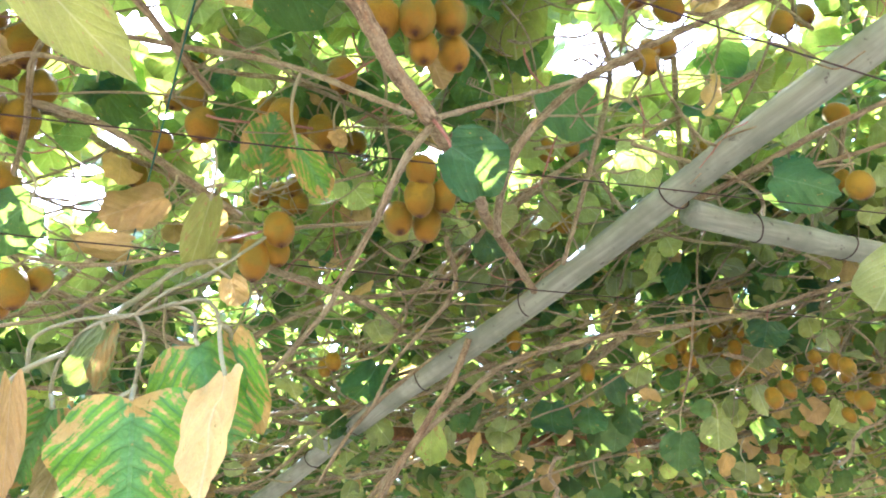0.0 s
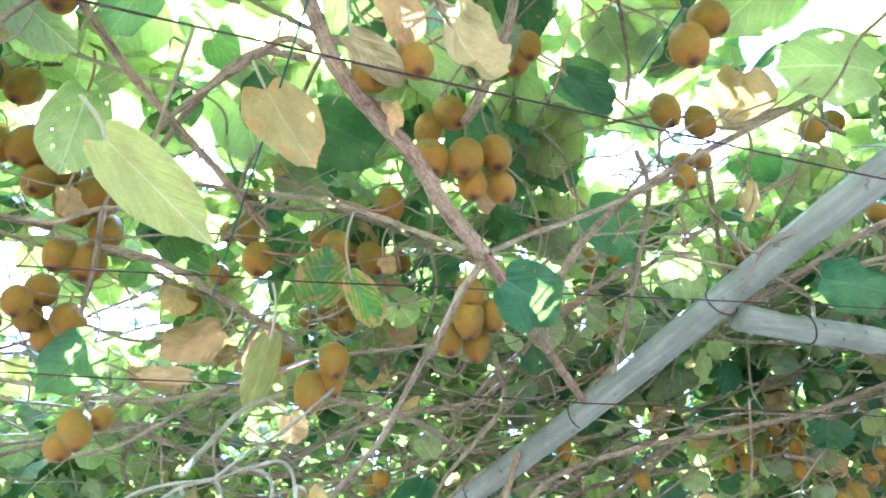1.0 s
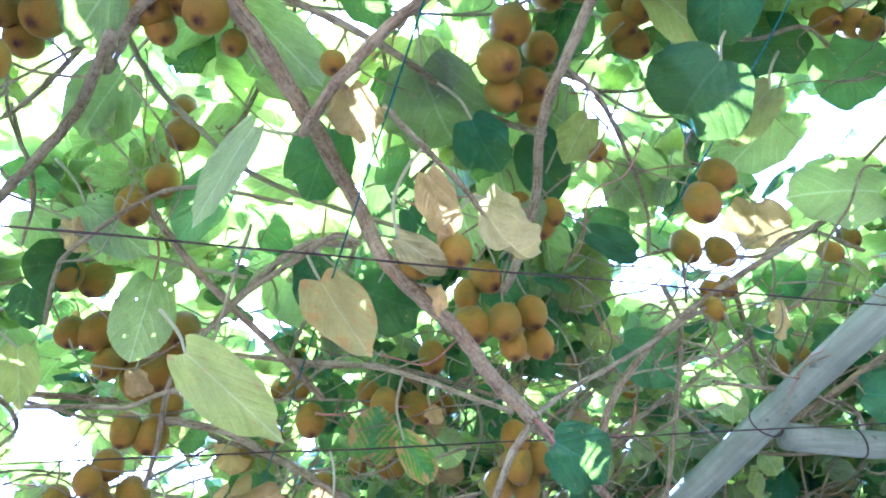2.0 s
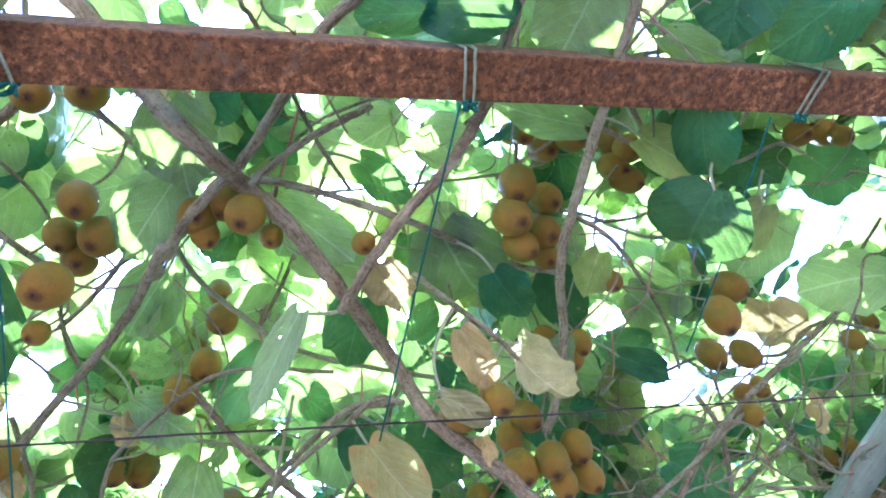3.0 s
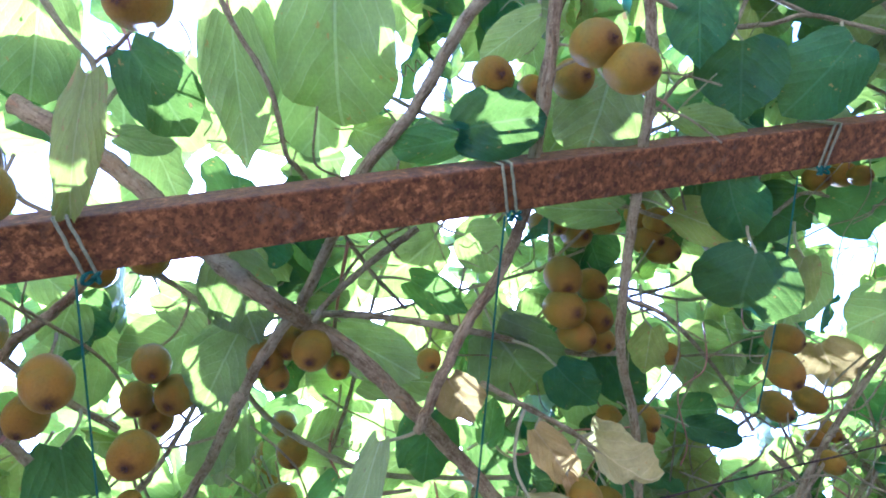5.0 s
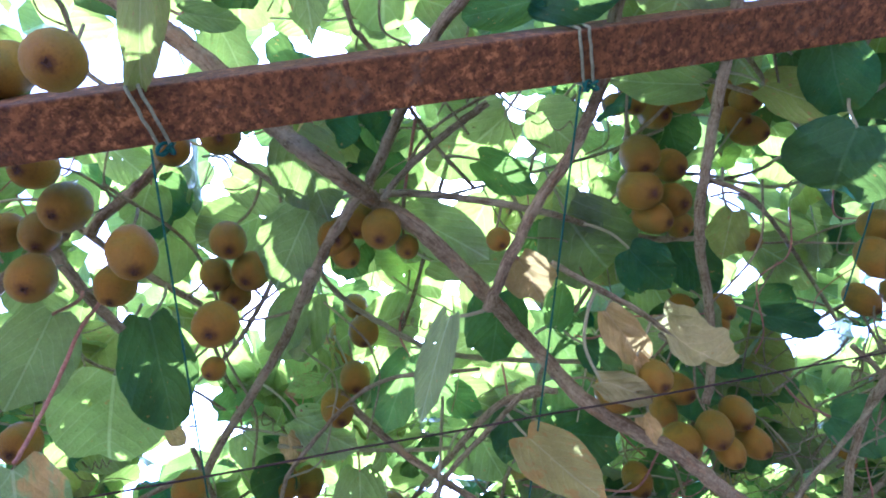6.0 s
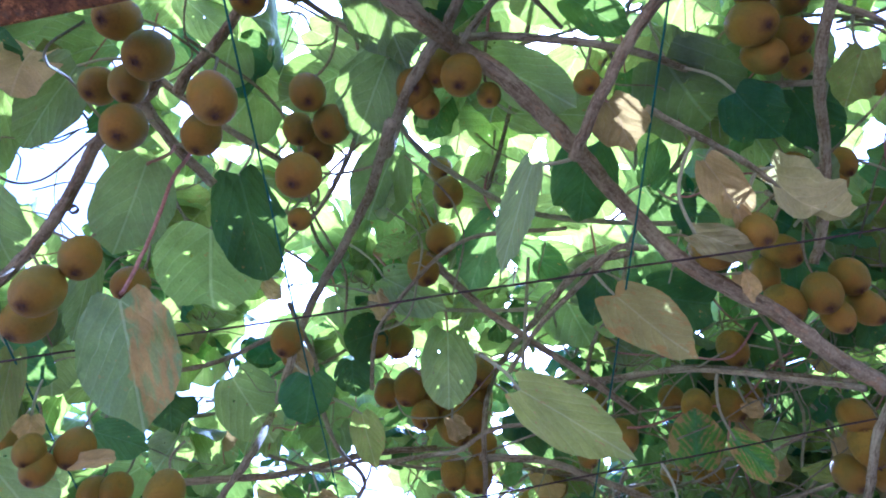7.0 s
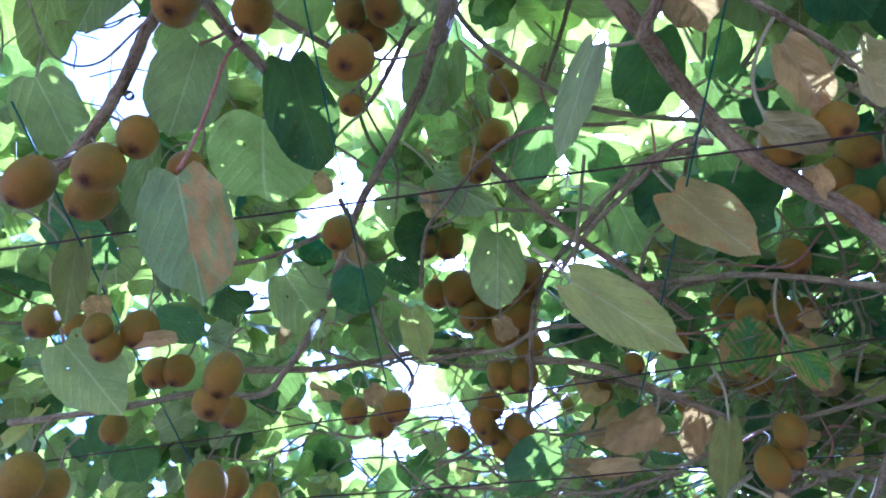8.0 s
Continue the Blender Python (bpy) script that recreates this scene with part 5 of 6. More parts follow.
leaf((0.120, 0.118, 2.525), (0.150, 0.190, 2.489), 0.098, (-0.415, -0.263, -0.871), leaf_under)
leaf((-0.566, -0.057, 2.344), (-0.663, 0.006, 2.270), 0.103, (0.661, -0.058, -0.748), leaf_under)
leaf((-0.628, 0.092, 2.440), (-0.716, 0.205, 2.340), 0.170, (0.517, -0.441, -0.734), leaf_under)
leaf((-0.537, 0.047, 2.452), (-0.576, 0.196, 2.339), 0.117, (0.746, -0.267, -0.610), leaf_top)
leaf((-0.594, 0.004, 2.140), (-0.638, 0.120, 2.045), 0.106, (0.709, -0.245, -0.661), leaf_patchy, stalk=False)
leaf((-0.729, 0.003, 2.323), (-0.812, 0.070, 2.245), 0.051, (0.687, 0.009, -0.726), leaf_under)
leaf((-1.017, 0.008, 2.354), (-0.949, 0.124, 2.305), 0.083, (0.311, -0.513, -0.800), leaf_top)
leaf((-0.932, 0.039, 2.305), (-1.021, 0.118, 2.216), 0.054, (0.602, -0.186, -0.776), leaf_pale)
leaf((-0.635, -0.193, 2.527), (-0.769, -0.159, 2.450), 0.092, (0.419, -0.294, -0.859), leaf_under)
leaf((-0.768, -0.249, 2.560), (-0.865, -0.136, 2.446), 0.090, (0.820, 0.152, -0.552), leaf_under)
leaf((-0.875, -0.151, 2.452), (-0.889, -0.036, 2.371), 0.109, (0.446, -0.478, -0.757), leaf_under)
leaf((-1.021, 0.241, 2.326), (-0.952, 0.316, 2.305), 0.070, (0.672, -0.687, -0.278), leaf_top)
leaf((-1.134, 0.159, 2.270), (-1.105, 0.299, 2.191), 0.120, (0.729, -0.445, -0.520), leaf_under)
leaf((-0.644, 0.366, 2.336), (-0.687, 0.431, 2.276), 0.103, (0.611, -0.283, -0.740), leaf_top)
leaf((-0.651, 0.514, 2.362), (-0.677, 0.594, 2.300), 0.061, (0.553, -0.395, -0.734), leaf_pale)
leaf((-0.495, 0.593, 2.560), (-0.535, 0.642, 2.390), 0.115, (0.413, -0.558, -0.720), leaf_under)
leaf((-0.259, 0.380, 2.501), (-0.365, 0.441, 2.418), 0.092, (0.058, -0.768, -0.637), leaf_top)
leaf((-0.137, 0.214, 2.290), (-0.252, 0.284, 2.205), 0.052, (-0.119, -0.839, -0.530), leaf_under)
leaf((-0.242, 0.440, 2.515), (-0.133, 0.511, 2.513), 0.048, (0.280, -0.451, -0.847), leaf_under)
leaf((-0.277, 0.480, 2.537), (-0.223, 0.582, 2.493), 0.073, (0.244, -0.493, -0.835), leaf_top)
leaf((-0.511, 0.894, 2.533), (-0.440, 1.047, 2.462), 0.085, (0.624, -0.548, -0.557), leaf_top)
leaf((-0.157, 0.510, 2.334), (-0.101, 0.549, 2.167), 0.100, (0.318, -0.774, -0.547), leaf_tanned, bend=(0.5, 0.3))
leaf((-0.163, 0.569, 2.463), (-0.222, 0.626, 2.402), 0.076, (-0.038, -0.751, -0.659), leaf_top)
leaf((-0.123, 0.642, 2.432), (-0.002, 0.751, 2.410), 0.128, (0.193, -0.392, -0.899), leaf_top)
leaf((-0.198, 0.970, 2.285), (-0.148, 0.872, 2.335), 0.104, (0.174, -0.826, -0.537), leaf_scorched)
leaf((-0.114, 0.861, 2.252), (-0.068, 0.993, 2.212), 0.064, (0.334, -0.832, -0.444), leaf_scorched)
leaf((-0.102, 0.333, 2.554), (-0.088, 0.502, 2.449), 0.117, (0.324, -0.517, -0.792), leaf_under)
leaf((-0.257, 0.542, 2.568), (-0.192, 0.638, 2.532), 0.088, (0.336, -0.522, -0.784), leaf_under)
leaf((-0.019, 0.402, 2.239), (0.058, 0.493, 2.212), 0.045, (0.143, -0.398, -0.906), leaf_faded)
leaf((0.007, 0.507, 2.447), (0.032, 0.585, 2.406), 0.068, (-0.002, -0.461, -0.887), leaf_top)
leaf((-0.510, 0.376, 2.510), (-0.440, 0.483, 2.468), 0.094, (0.391, -0.542, -0.744), leaf_under)
leaf((-0.887, 0.220, 2.584), (-0.820, 0.320, 2.546), 0.081, (0.256, -0.487, -0.835), leaf_under)
leaf((-0.656, 0.414, 2.615), (-0.631, 0.499, 2.570), 0.109, (0.169, -0.501, -0.849), leaf_under)
leaf((-0.286, 1.013, 2.565), (-0.275, 1.133, 2.491), 0.108, (0.409, -0.505, -0.760), leaf_top)
leaf((-0.306, 1.087, 2.508), (-0.267, 1.188, 2.458), 0.106, (0.424, -0.528, -0.736), leaf_top)
leaf((-0.430, 0.371, 2.546), (-0.499, 0.343, 2.536), 0.047, (0.303, -0.446, -0.842), leaf_yellow)
leaf((-0.134, 0.971, 2.528), (-0.106, 1.036, 2.497), 0.088, (0.408, -0.529, -0.744), leaf_top)
leaf((-0.936, 0.422, 2.558), (-0.924, 0.570, 2.466), 0.134, (0.578, -0.464, -0.672), leaf_under)
leaf((-1.073, 0.445, 2.487), (-1.168, 0.473, 2.430), 0.099, (0.332, -0.503, -0.798), leaf_under)
leaf((-1.336, 0.499, 2.344), (-1.238, 0.507, 2.379), 0.087, (0.289, -0.710, -0.642), leaf_under)
leaf((-0.023, 0.466, 2.549), (-0.026, 0.595, 2.464), 0.110, (-0.276, -0.535, -0.799), leaf_top)
leaf((0.102, 0.613, 2.580), (0.117, 0.732, 2.509), 0.117, (0.136, -0.522, -0.842), leaf_under)
leaf((0.146, 0.765, 2.525), (0.176, 0.885, 2.459), 0.105, (-0.042, -0.476, -0.878), leaf_top)
leaf((-0.068, 0.618, 2.533), (-0.039, 0.738, 2.467), 0.110, (0.324, -0.517, -0.792), leaf_top)
leaf((0.279, 0.524, 2.610), (0.284, 0.647, 2.532), 0.108, (-0.051, -0.533, -0.844), leaf_top)
leaf((0.206, 0.594, 2.686), (0.220, 0.756, 2.585), 0.134, (0.112, -0.529, -0.841), leaf_under)
leaf((-0.186, 0.247, 2.727), (-0.186, 0.397, 2.629), 0.125, (0.137, -0.541, -0.830), leaf_under)
leaf((-0.095, 0.283, 2.690), (-0.098, 0.407, 2.608), 0.117, (-0.304, -0.529, -0.792), leaf_under)
leaf((0.023, 0.431, 2.755), (-0.002, 0.560, 2.661), 0.119, (-0.090, -0.601, -0.794), leaf_under)
leaf((0.261, 0.751, 2.644), (0.282, 0.890, 2.562), 0.122, (-0.405, -0.422, -0.811), leaf_under)
leaf((0.151, 0.496, 2.828), (0.167, 0.648, 2.736), 0.147, (-0.070, -0.514, -0.855), leaf_under)
leaf((0.277, 0.543, 2.787), (0.294, 0.668, 2.711), 0.123, (-0.015, -0.513, -0.858), leaf_under)
leaf((-0.163, 0.585, 2.642), (-0.130, 0.694, 2.584), 0.091, (0.183, -0.503, -0.845), leaf_under)
leaf((-0.671, 1.294, 2.508), (-0.494, 1.284, 2.514), 0.083, (-0.035, -0.834, -0.550), leaf_dry)
leaf((-0.686, 1.201, 2.385), (-0.555, 1.244, 2.339), 0.051, (0.246, -0.950, -0.192), leaf_dry)
leaf((-0.607, 0.957, 2.292), (-0.752, 1.016, 2.239), 0.120, (0.005, -0.658, -0.753), leaf_top)
leaf((-0.241, 0.849, 2.149), (-0.307, 0.944, 2.060), 0.058, (0.345, -0.505, -0.791), leaf_pale)
leaf((0.129, 0.744, 2.087), (0.221, 0.801, 2.029), 0.103, (0.040, -0.740, -0.672), leaf_top)
leaf((-0.211, 0.324, 2.611), (-0.383, 0.435, 2.509), 0.083, (0.055, -0.626, -0.778), leaf_under)
leaf((0.352, 0.752, 2.599), (0.460, 0.811, 2.540), 0.104, (-0.318, -0.318, -0.893), leaf_top)
leaf((0.616, 1.157, 2.411), (0.563, 1.226, 2.346), 0.099, (-0.475, -0.766, -0.434), leaf_under)
leaf((0.376, 0.991, 2.439), (0.476, 1.072, 2.358), 0.130, (0.041, -0.730, -0.683), leaf_top)
leaf((0.904, 1.247, 2.316), (1.077, 1.291, 2.269), 0.142, (0.094, -0.878, -0.470), leaf_top)
leaf((0.165, 0.585, 2.349), (0.231, 0.520, 2.409), 0.056, (-0.176, -0.760, -0.626), leaf_under)
leaf((-0.024, 0.471, 2.464), (0.036, 0.426, 2.506), 0.058, (0.363, -0.325, -0.873), leaf_top)
leaf((-0.262, 0.585, 2.500), (-0.163, 0.628, 2.456), 0.062, (-0.158, -0.509, -0.846), leaf_under)
leaf((-0.391, 0.393, 2.550), (-0.360, 0.444, 2.500), 0.074, (0.368, -0.754, -0.544), leaf_top)
leaf((-0.323, 0.432, 2.165), (-0.222, 0.533, 2.062), 0.083, (0.307, -0.731, -0.610), leaf_pale, bend=(0.25, -0.3))
leaf((-0.328, 1.081, 2.318), (-0.378, 1.133, 2.257), 0.054, (-0.162, -0.814, -0.557), leaf_dry)
leaf((-0.285, 1.017, 2.186), (-0.333, 1.067, 2.127), 0.064, (0.176, -0.672, -0.719), leaf_pale)
leaf((-0.670, 0.351, 2.398), (-0.692, 0.404, 2.355), 0.047, (0.197, -0.573, -0.796), leaf_dry)
leaf((-0.982, 0.130, 2.263), (-1.007, 0.156, 2.236), 0.043, (0.645, -0.157, -0.748), leaf_dry)
leaf((-0.972, 0.212, 2.214), (-0.903, 0.246, 2.219), 0.030, (0.428, -0.785, -0.448), leaf_dry)
leaf((-0.530, 0.390, 2.493), (-0.530, 0.454, 2.451), 0.044, (0.359, -0.510, -0.782), leaf_dry)
leaf((0.055, 0.433, 2.274), (0.049, 0.467, 2.250), 0.033, (0.185, -0.555, -0.811), leaf_dry)
leaf((0.021, 0.522, 2.253), (0.020, 0.563, 2.226), 0.038, (-0.451, -0.495, -0.743), leaf_dry)
leaf((-1.049, 0.072, 2.336), (-1.083, 0.145, 2.275), 0.045, (0.539, -0.382, -0.751), leaf_faded)
leaf((-0.898, 0.691, 2.398), (-0.892, 0.734, 2.372), 0.049, (0.524, -0.488, -0.698), leaf_dry)
leaf((-0.349, 1.103, 2.353), (-0.353, 1.171, 2.308), 0.065, (0.491, -0.469, -0.734), leaf_dry)
leaf((-0.660, 0.243, 2.472), (-0.660, 0.286, 2.444), 0.032, (0.170, -0.539, -0.825), leaf_dry)
leaf((-0.577, 0.715, 2.450), (-0.580, 0.770, 2.414), 0.047, (0.290, -0.525, -0.801), leaf_dry)
leaf((-0.239, 0.938, 2.048), (-0.229, 0.968, 2.003), 0.047, (0.243, -0.834, -0.494), leaf_dry)
leaf((-0.386, 1.014, 2.307), (-0.521, 1.032, 2.290), 0.093, (0.015, -0.592, -0.806), leaf_dry)
leaf((-0.464, 1.062, 2.241), (-0.592, 1.054, 2.265), 0.039, (-0.058, -0.796, -0.603), leaf_dry)
leaf((-0.061, 0.993, 2.400), (-0.044, 1.015, 2.366), 0.038, (0.005, -0.841, -0.541), leaf_dry)
leaf((-0.156, 0.796, 2.668), (-0.104, 0.911, 2.612), 0.116, (0.123, -0.476, -0.871), leaf_top)
leaf((-0.040, 0.857, 2.708), (0.009, 0.982, 2.643), 0.118, (-0.094, -0.428, -0.899), leaf_under)
leaf((0.016, 1.017, 2.596), (0.074, 1.125, 2.548), 0.116, (0.050, -0.426, -0.903), leaf_top)
leaf((-0.239, 0.902, 2.619), (-0.179, 1.014, 2.569), 0.120, (0.479, -0.558, -0.678), leaf_under)
leaf((-0.106, 1.041, 2.585), (-0.046, 1.153, 2.536), 0.123, (0.373, -0.536, -0.757), leaf_top)
leaf((0.025, 1.153, 2.531), (0.068, 1.263, 2.474), 0.126, (0.412, -0.539, -0.735), leaf_top)
leaf((-0.214, 1.055, 2.589), (-0.162, 1.163, 2.538), 0.120, (0.018, -0.434, -0.901), leaf_top)
leaf((0.159, 0.981, 2.690), (0.197, 1.097, 2.627), 0.116, (-0.099, -0.452, -0.886), leaf_under)
leaf((0.043, 0.982, 2.700), (0.088, 1.094, 2.642), 0.120, (-0.054, -0.438, -0.897), leaf_top)
leaf((-0.353, 0.959, 2.589), (-0.307, 1.075, 2.530), 0.123, (-0.046, -0.441, -0.896), leaf_top)
leaf((-0.083, 1.255, 2.512), (-0.026, 1.355, 2.469), 0.104, (0.265, -0.502, -0.823), leaf_under)
leaf((0.126, 0.430, 2.332), (0.130, 0.594, 2.260), 0.107, (0.690, -0.301, -0.658), leaf_faded, bend=(1.0, 2.3))
leaf((-0.135, 0.641, 1.735), (-0.134, 0.561, 1.600), 0.049, (-0.017, -0.973, -0.230), leaf_parched, bend=(1.7, -0.4))
leaf((-0.278, 0.656, 1.718), (-0.339, 0.704, 1.652), 0.038, (0.497, -0.735, -0.462), leaf_faded, bend=(1.8, 0.2))
cane([(-0.528, -0.027, 2.400), (-0.541, -0.021, 2.370), (-0.552, -0.020, 2.320), (-0.579, 0.001, 2.240), (-0.598, 0.012, 2.160), (-0.596, 0.010, 2.140)], 0.0026, red_petiole)
cane([(-0.546, 0.041, 2.470), (-0.590, 0.064, 2.460), (-0.626, 0.093, 2.445)], 0.0024, bark_green)
leaf((-0.222, 0.634, 1.727), (-0.234, 0.678, 1.609), 0.151, (0.136, -0.924, -0.357), leaf_scorched)
leaf((-0.172, 0.645, 1.779), (-0.154, 0.710, 1.681), 0.122, (0.574, -0.726, -0.379), leaf_scorched)
leaf((-0.310, 0.657, 1.737), (-0.368, 0.703, 1.673), 0.067, (0.203, -0.696, -0.689), leaf_scorched)
leaf((-0.256, 0.632, 1.806), (-0.311, 0.682, 1.735), 0.042, (0.342, -0.714, -0.611), leaf_patchy)
leaf((-0.322, 0.601, 1.749), (-0.347, 0.666, 1.655), 0.028, (0.739, -0.448, -0.503), leaf_parched)
leaf((-0.145, 0.669, 1.795), (-0.143, 0.740, 1.689), 0.068, (0.037, -0.830, -0.557), leaf_scorched)
leaf((0.501, 2.472, 2.306), (0.474, 2.582, 2.146), 0.163, (-0.356, -0.798, -0.485), leaf_top)
leaf((0.637, 2.491, 2.267), (0.629, 2.564, 2.159), 0.140, (-0.574, -0.698, -0.428), leaf_top)
leaf((0.785, 2.490, 2.256), (0.770, 2.563, 2.149), 0.122, (-0.635, -0.677, -0.373), leaf_top)
leaf((0.959, 2.510, 2.122), (0.926, 2.592, 2.002), 0.149, (-0.182, -0.832, -0.524), leaf_top)
leaf((1.124, 2.537, 2.158), (1.108, 2.614, 2.044), 0.135, (-0.478, -0.756, -0.447), leaf_under)
leaf((1.215, 2.063, 2.317), (1.180, 2.122, 2.231), 0.134, (-0.465, -0.804, -0.371), leaf_top)
leaf((1.252, 2.742, 2.022), (1.233, 2.797, 1.941), 0.102, (-0.539, -0.749, -0.386), leaf_under)
leaf((0.039, 2.212, 2.193), (-0.001, 2.314, 2.046), 0.112, (-0.187, -0.832, -0.522), leaf_yellow)
leaf((0.831, 2.710, 2.104), (0.817, 2.766, 2.023), 0.102, (-0.253, -0.820, -0.514), leaf_yellow)
leaf((1.201, 1.358, 2.130), (1.092, 1.458, 2.020), 0.145, (-0.682, -0.703, -0.203), leaf_under)
leaf((1.187, 1.401, 2.406), (0.985, 1.425, 2.387), 0.126, (-0.058, -0.868, -0.493), leaf_top)
leaf((0.663, 1.281, 2.450), (0.645, 1.335, 2.371), 0.081, (-0.003, -0.825, -0.565), leaf_under)
leaf((0.658, 2.769, 2.031), (0.686, 2.834, 1.932), 0.158, (-0.162, -0.803, -0.573), leaf_top)
leaf((0.330, 2.504, 2.273), (0.268, 2.575, 2.173), 0.137, (0.073, -0.792, -0.606), leaf_under)
leaf((-0.109, 2.085, 2.395), (-0.231, 2.187, 2.253), 0.144, (0.262, -0.661, -0.703), leaf_top)
leaf((-0.210, 2.359, 2.354), (-0.108, 2.446, 2.217), 0.129, (0.360, -0.886, -0.292), leaf_under)
leaf((-0.499, 0.395, 2.520), (-0.455, 0.491, 2.460), 0.109, (0.558, -0.515, -0.651), leaf_yellow)
leaf((0.543, 0.381, 2.420), (0.592, 0.462, 2.380), 0.071, (-0.293, -0.486, -0.823), leaf_top)
leaf((0.001, -0.372, 2.570), (-0.114, -0.160, 2.500), 0.116, (-0.019, -0.144, -0.989), leaf_under)
leaf((0.116, -0.333, 2.600), (-0.023, -0.096, 2.540), 0.179, (0.060, -0.115, -0.991), leaf_under)
leaf((1.033, 0.810, 2.880), (0.733, 0.850, 2.800), 0.185, (-0.429, -0.625, -0.652), leaf_under)
leaf((0.511, 0.886, 2.720), (0.364, 0.920, 2.660), 0.116, (-0.144, -0.688, -0.711), leaf_under)
leaf((0.843, 0.656, 2.660), (0.675, 0.739, 2.600), 0.138, (-0.379, -0.587, -0.715), leaf_under)
leaf((0.465, 0.634, 2.660), (0.516, 0.818, 2.620), 0.148, (-0.389, -0.620, -0.681), leaf_under)
# three added leaves, set sunward of low ones to shade them
leaf((-0.650, 0.276, 2.800), (-0.784, 0.448, 2.800), 0.218, (0.05, -0.10, -0.99), leaf_under)
leaf((-0.171, 0.485, 2.800), (-0.341, 0.588, 2.800), 0.199, (0.05, -0.10, -0.99), leaf_under)
leaf((-0.397, 0.775, 2.780), (-0.305, 0.867, 2.780), 0.120, (0.10, -0.05, -0.99), leaf_under)

# ---- the rest of the canopy ----
VARIANTS = [blade_arrays(random.Random(900 + i), 5, 22, 0.04, random.Random(i).uniform(-0.1, 0.4), random.Random(i + 9).uniform(0.0, 0.2), random.Random(i + 5).uniform(-0.1, 0.3), 0.0, (random.Random(i + 30).uniform(-1.2, 1.2), random.Random(i + 40).uniform(-1.4, 0.4))) for i in range(10)]
SMALL = [blade_arrays(random.Random(700 + i), 2, 13, 0.05, 0.2, 0.2, 0.15, 0.0, (random.Random(i + 60).uniform(-1.6, 1.6), random.Random(i + 70).uniform(-1.5, 0.5))) for i in range(8)]


def open_sky(x, y, z, extra=0.03):
    """Whether a place lies in one of the openings of the canopy, some slanted along sight lines, some toward the sun.
    """
    h = z - 2.75
    return any((x - gx - h * sx) ** 2 + (y - gy - h * sy) ** 2 < (gr + extra) ** 2 for gx, gy, sx, sy, gr in GAPS)


def loose_pose(rng, x, y, z, size, hang):
    """A leaf that lies roughly level with its face to the sky, or hangs from its stalk."""
    yaw = rng.uniform(0, 2 * math.pi)
    pitch = rng.gauss(-0.25, 0.35) - (rng.uniform(0.5, 1.1) if rng.random() < hang else 0)
    roll = rng.gauss(0, 0.4)
    m = Euler((pitch, roll, yaw)).to_matrix().to_4x4()
    m.translation = (x, y, z)
    return m @ Matrix.Diagonal((size * rng.uniform(0.85, 1.05), size, size, 1.0))


def leaf_sheet(name, poses, variants, mat, label):
    """Many leaves in one mesh."""
    if not poses:
        return
    vs, fs, us, rs, base = [], [], [], [], 0
    loops, starts, totals = [], [], []
    arr = [(np.array(p), f, np.array(u), np.array(r)) for p, f, u, r in variants]
    flat = [(np.concatenate([np.array(q) for q in f]), np.array([len(q) for q in f])) for _, f, _, _ in variants]
    for i, m in enumerate(poses):
        p, f, u, r = arr[i % len(arr)]
        fl, tl = flat[i % len(arr)]
        mm = np.array(m)
        vs.append(p @ mm[:3, :3].T + mm[:3, 3])
        loops.append(fl + base)
        totals.append(tl)
        us.append(u[fl])
        rs.append(r[fl])
        base += len(p)
    v, lo, to = np.concatenate(vs), np.concatenate(loops), np.concatenate(totals)
    me = bpy.data.meshes.new("foliage")
    me.vertices.add(len(v))
    me.vertices.foreach_set("co", v.astype(np.float32).ravel())
    me.loops.add(len(lo))
    me.loops.foreach_set("vertex_index", lo.astype(np.int32))
    me.polygons.add(len(to))
    me.polygons.foreach_set("loop_start", np.concatenate([[0], np.cumsum(to)[:-1]]).astype(np.int32))
    for key, data in (("blade", us), ("rim", rs)):
        me.uv_layers.new(name=key).data.foreach_set("uv", np.concatenate(data).astype(np.float32).ravel())
    me.update()
    me.validate()
    ob = part(name, smooth(me), mat, vine, label)
    return tagged(ob, kind="stuff")


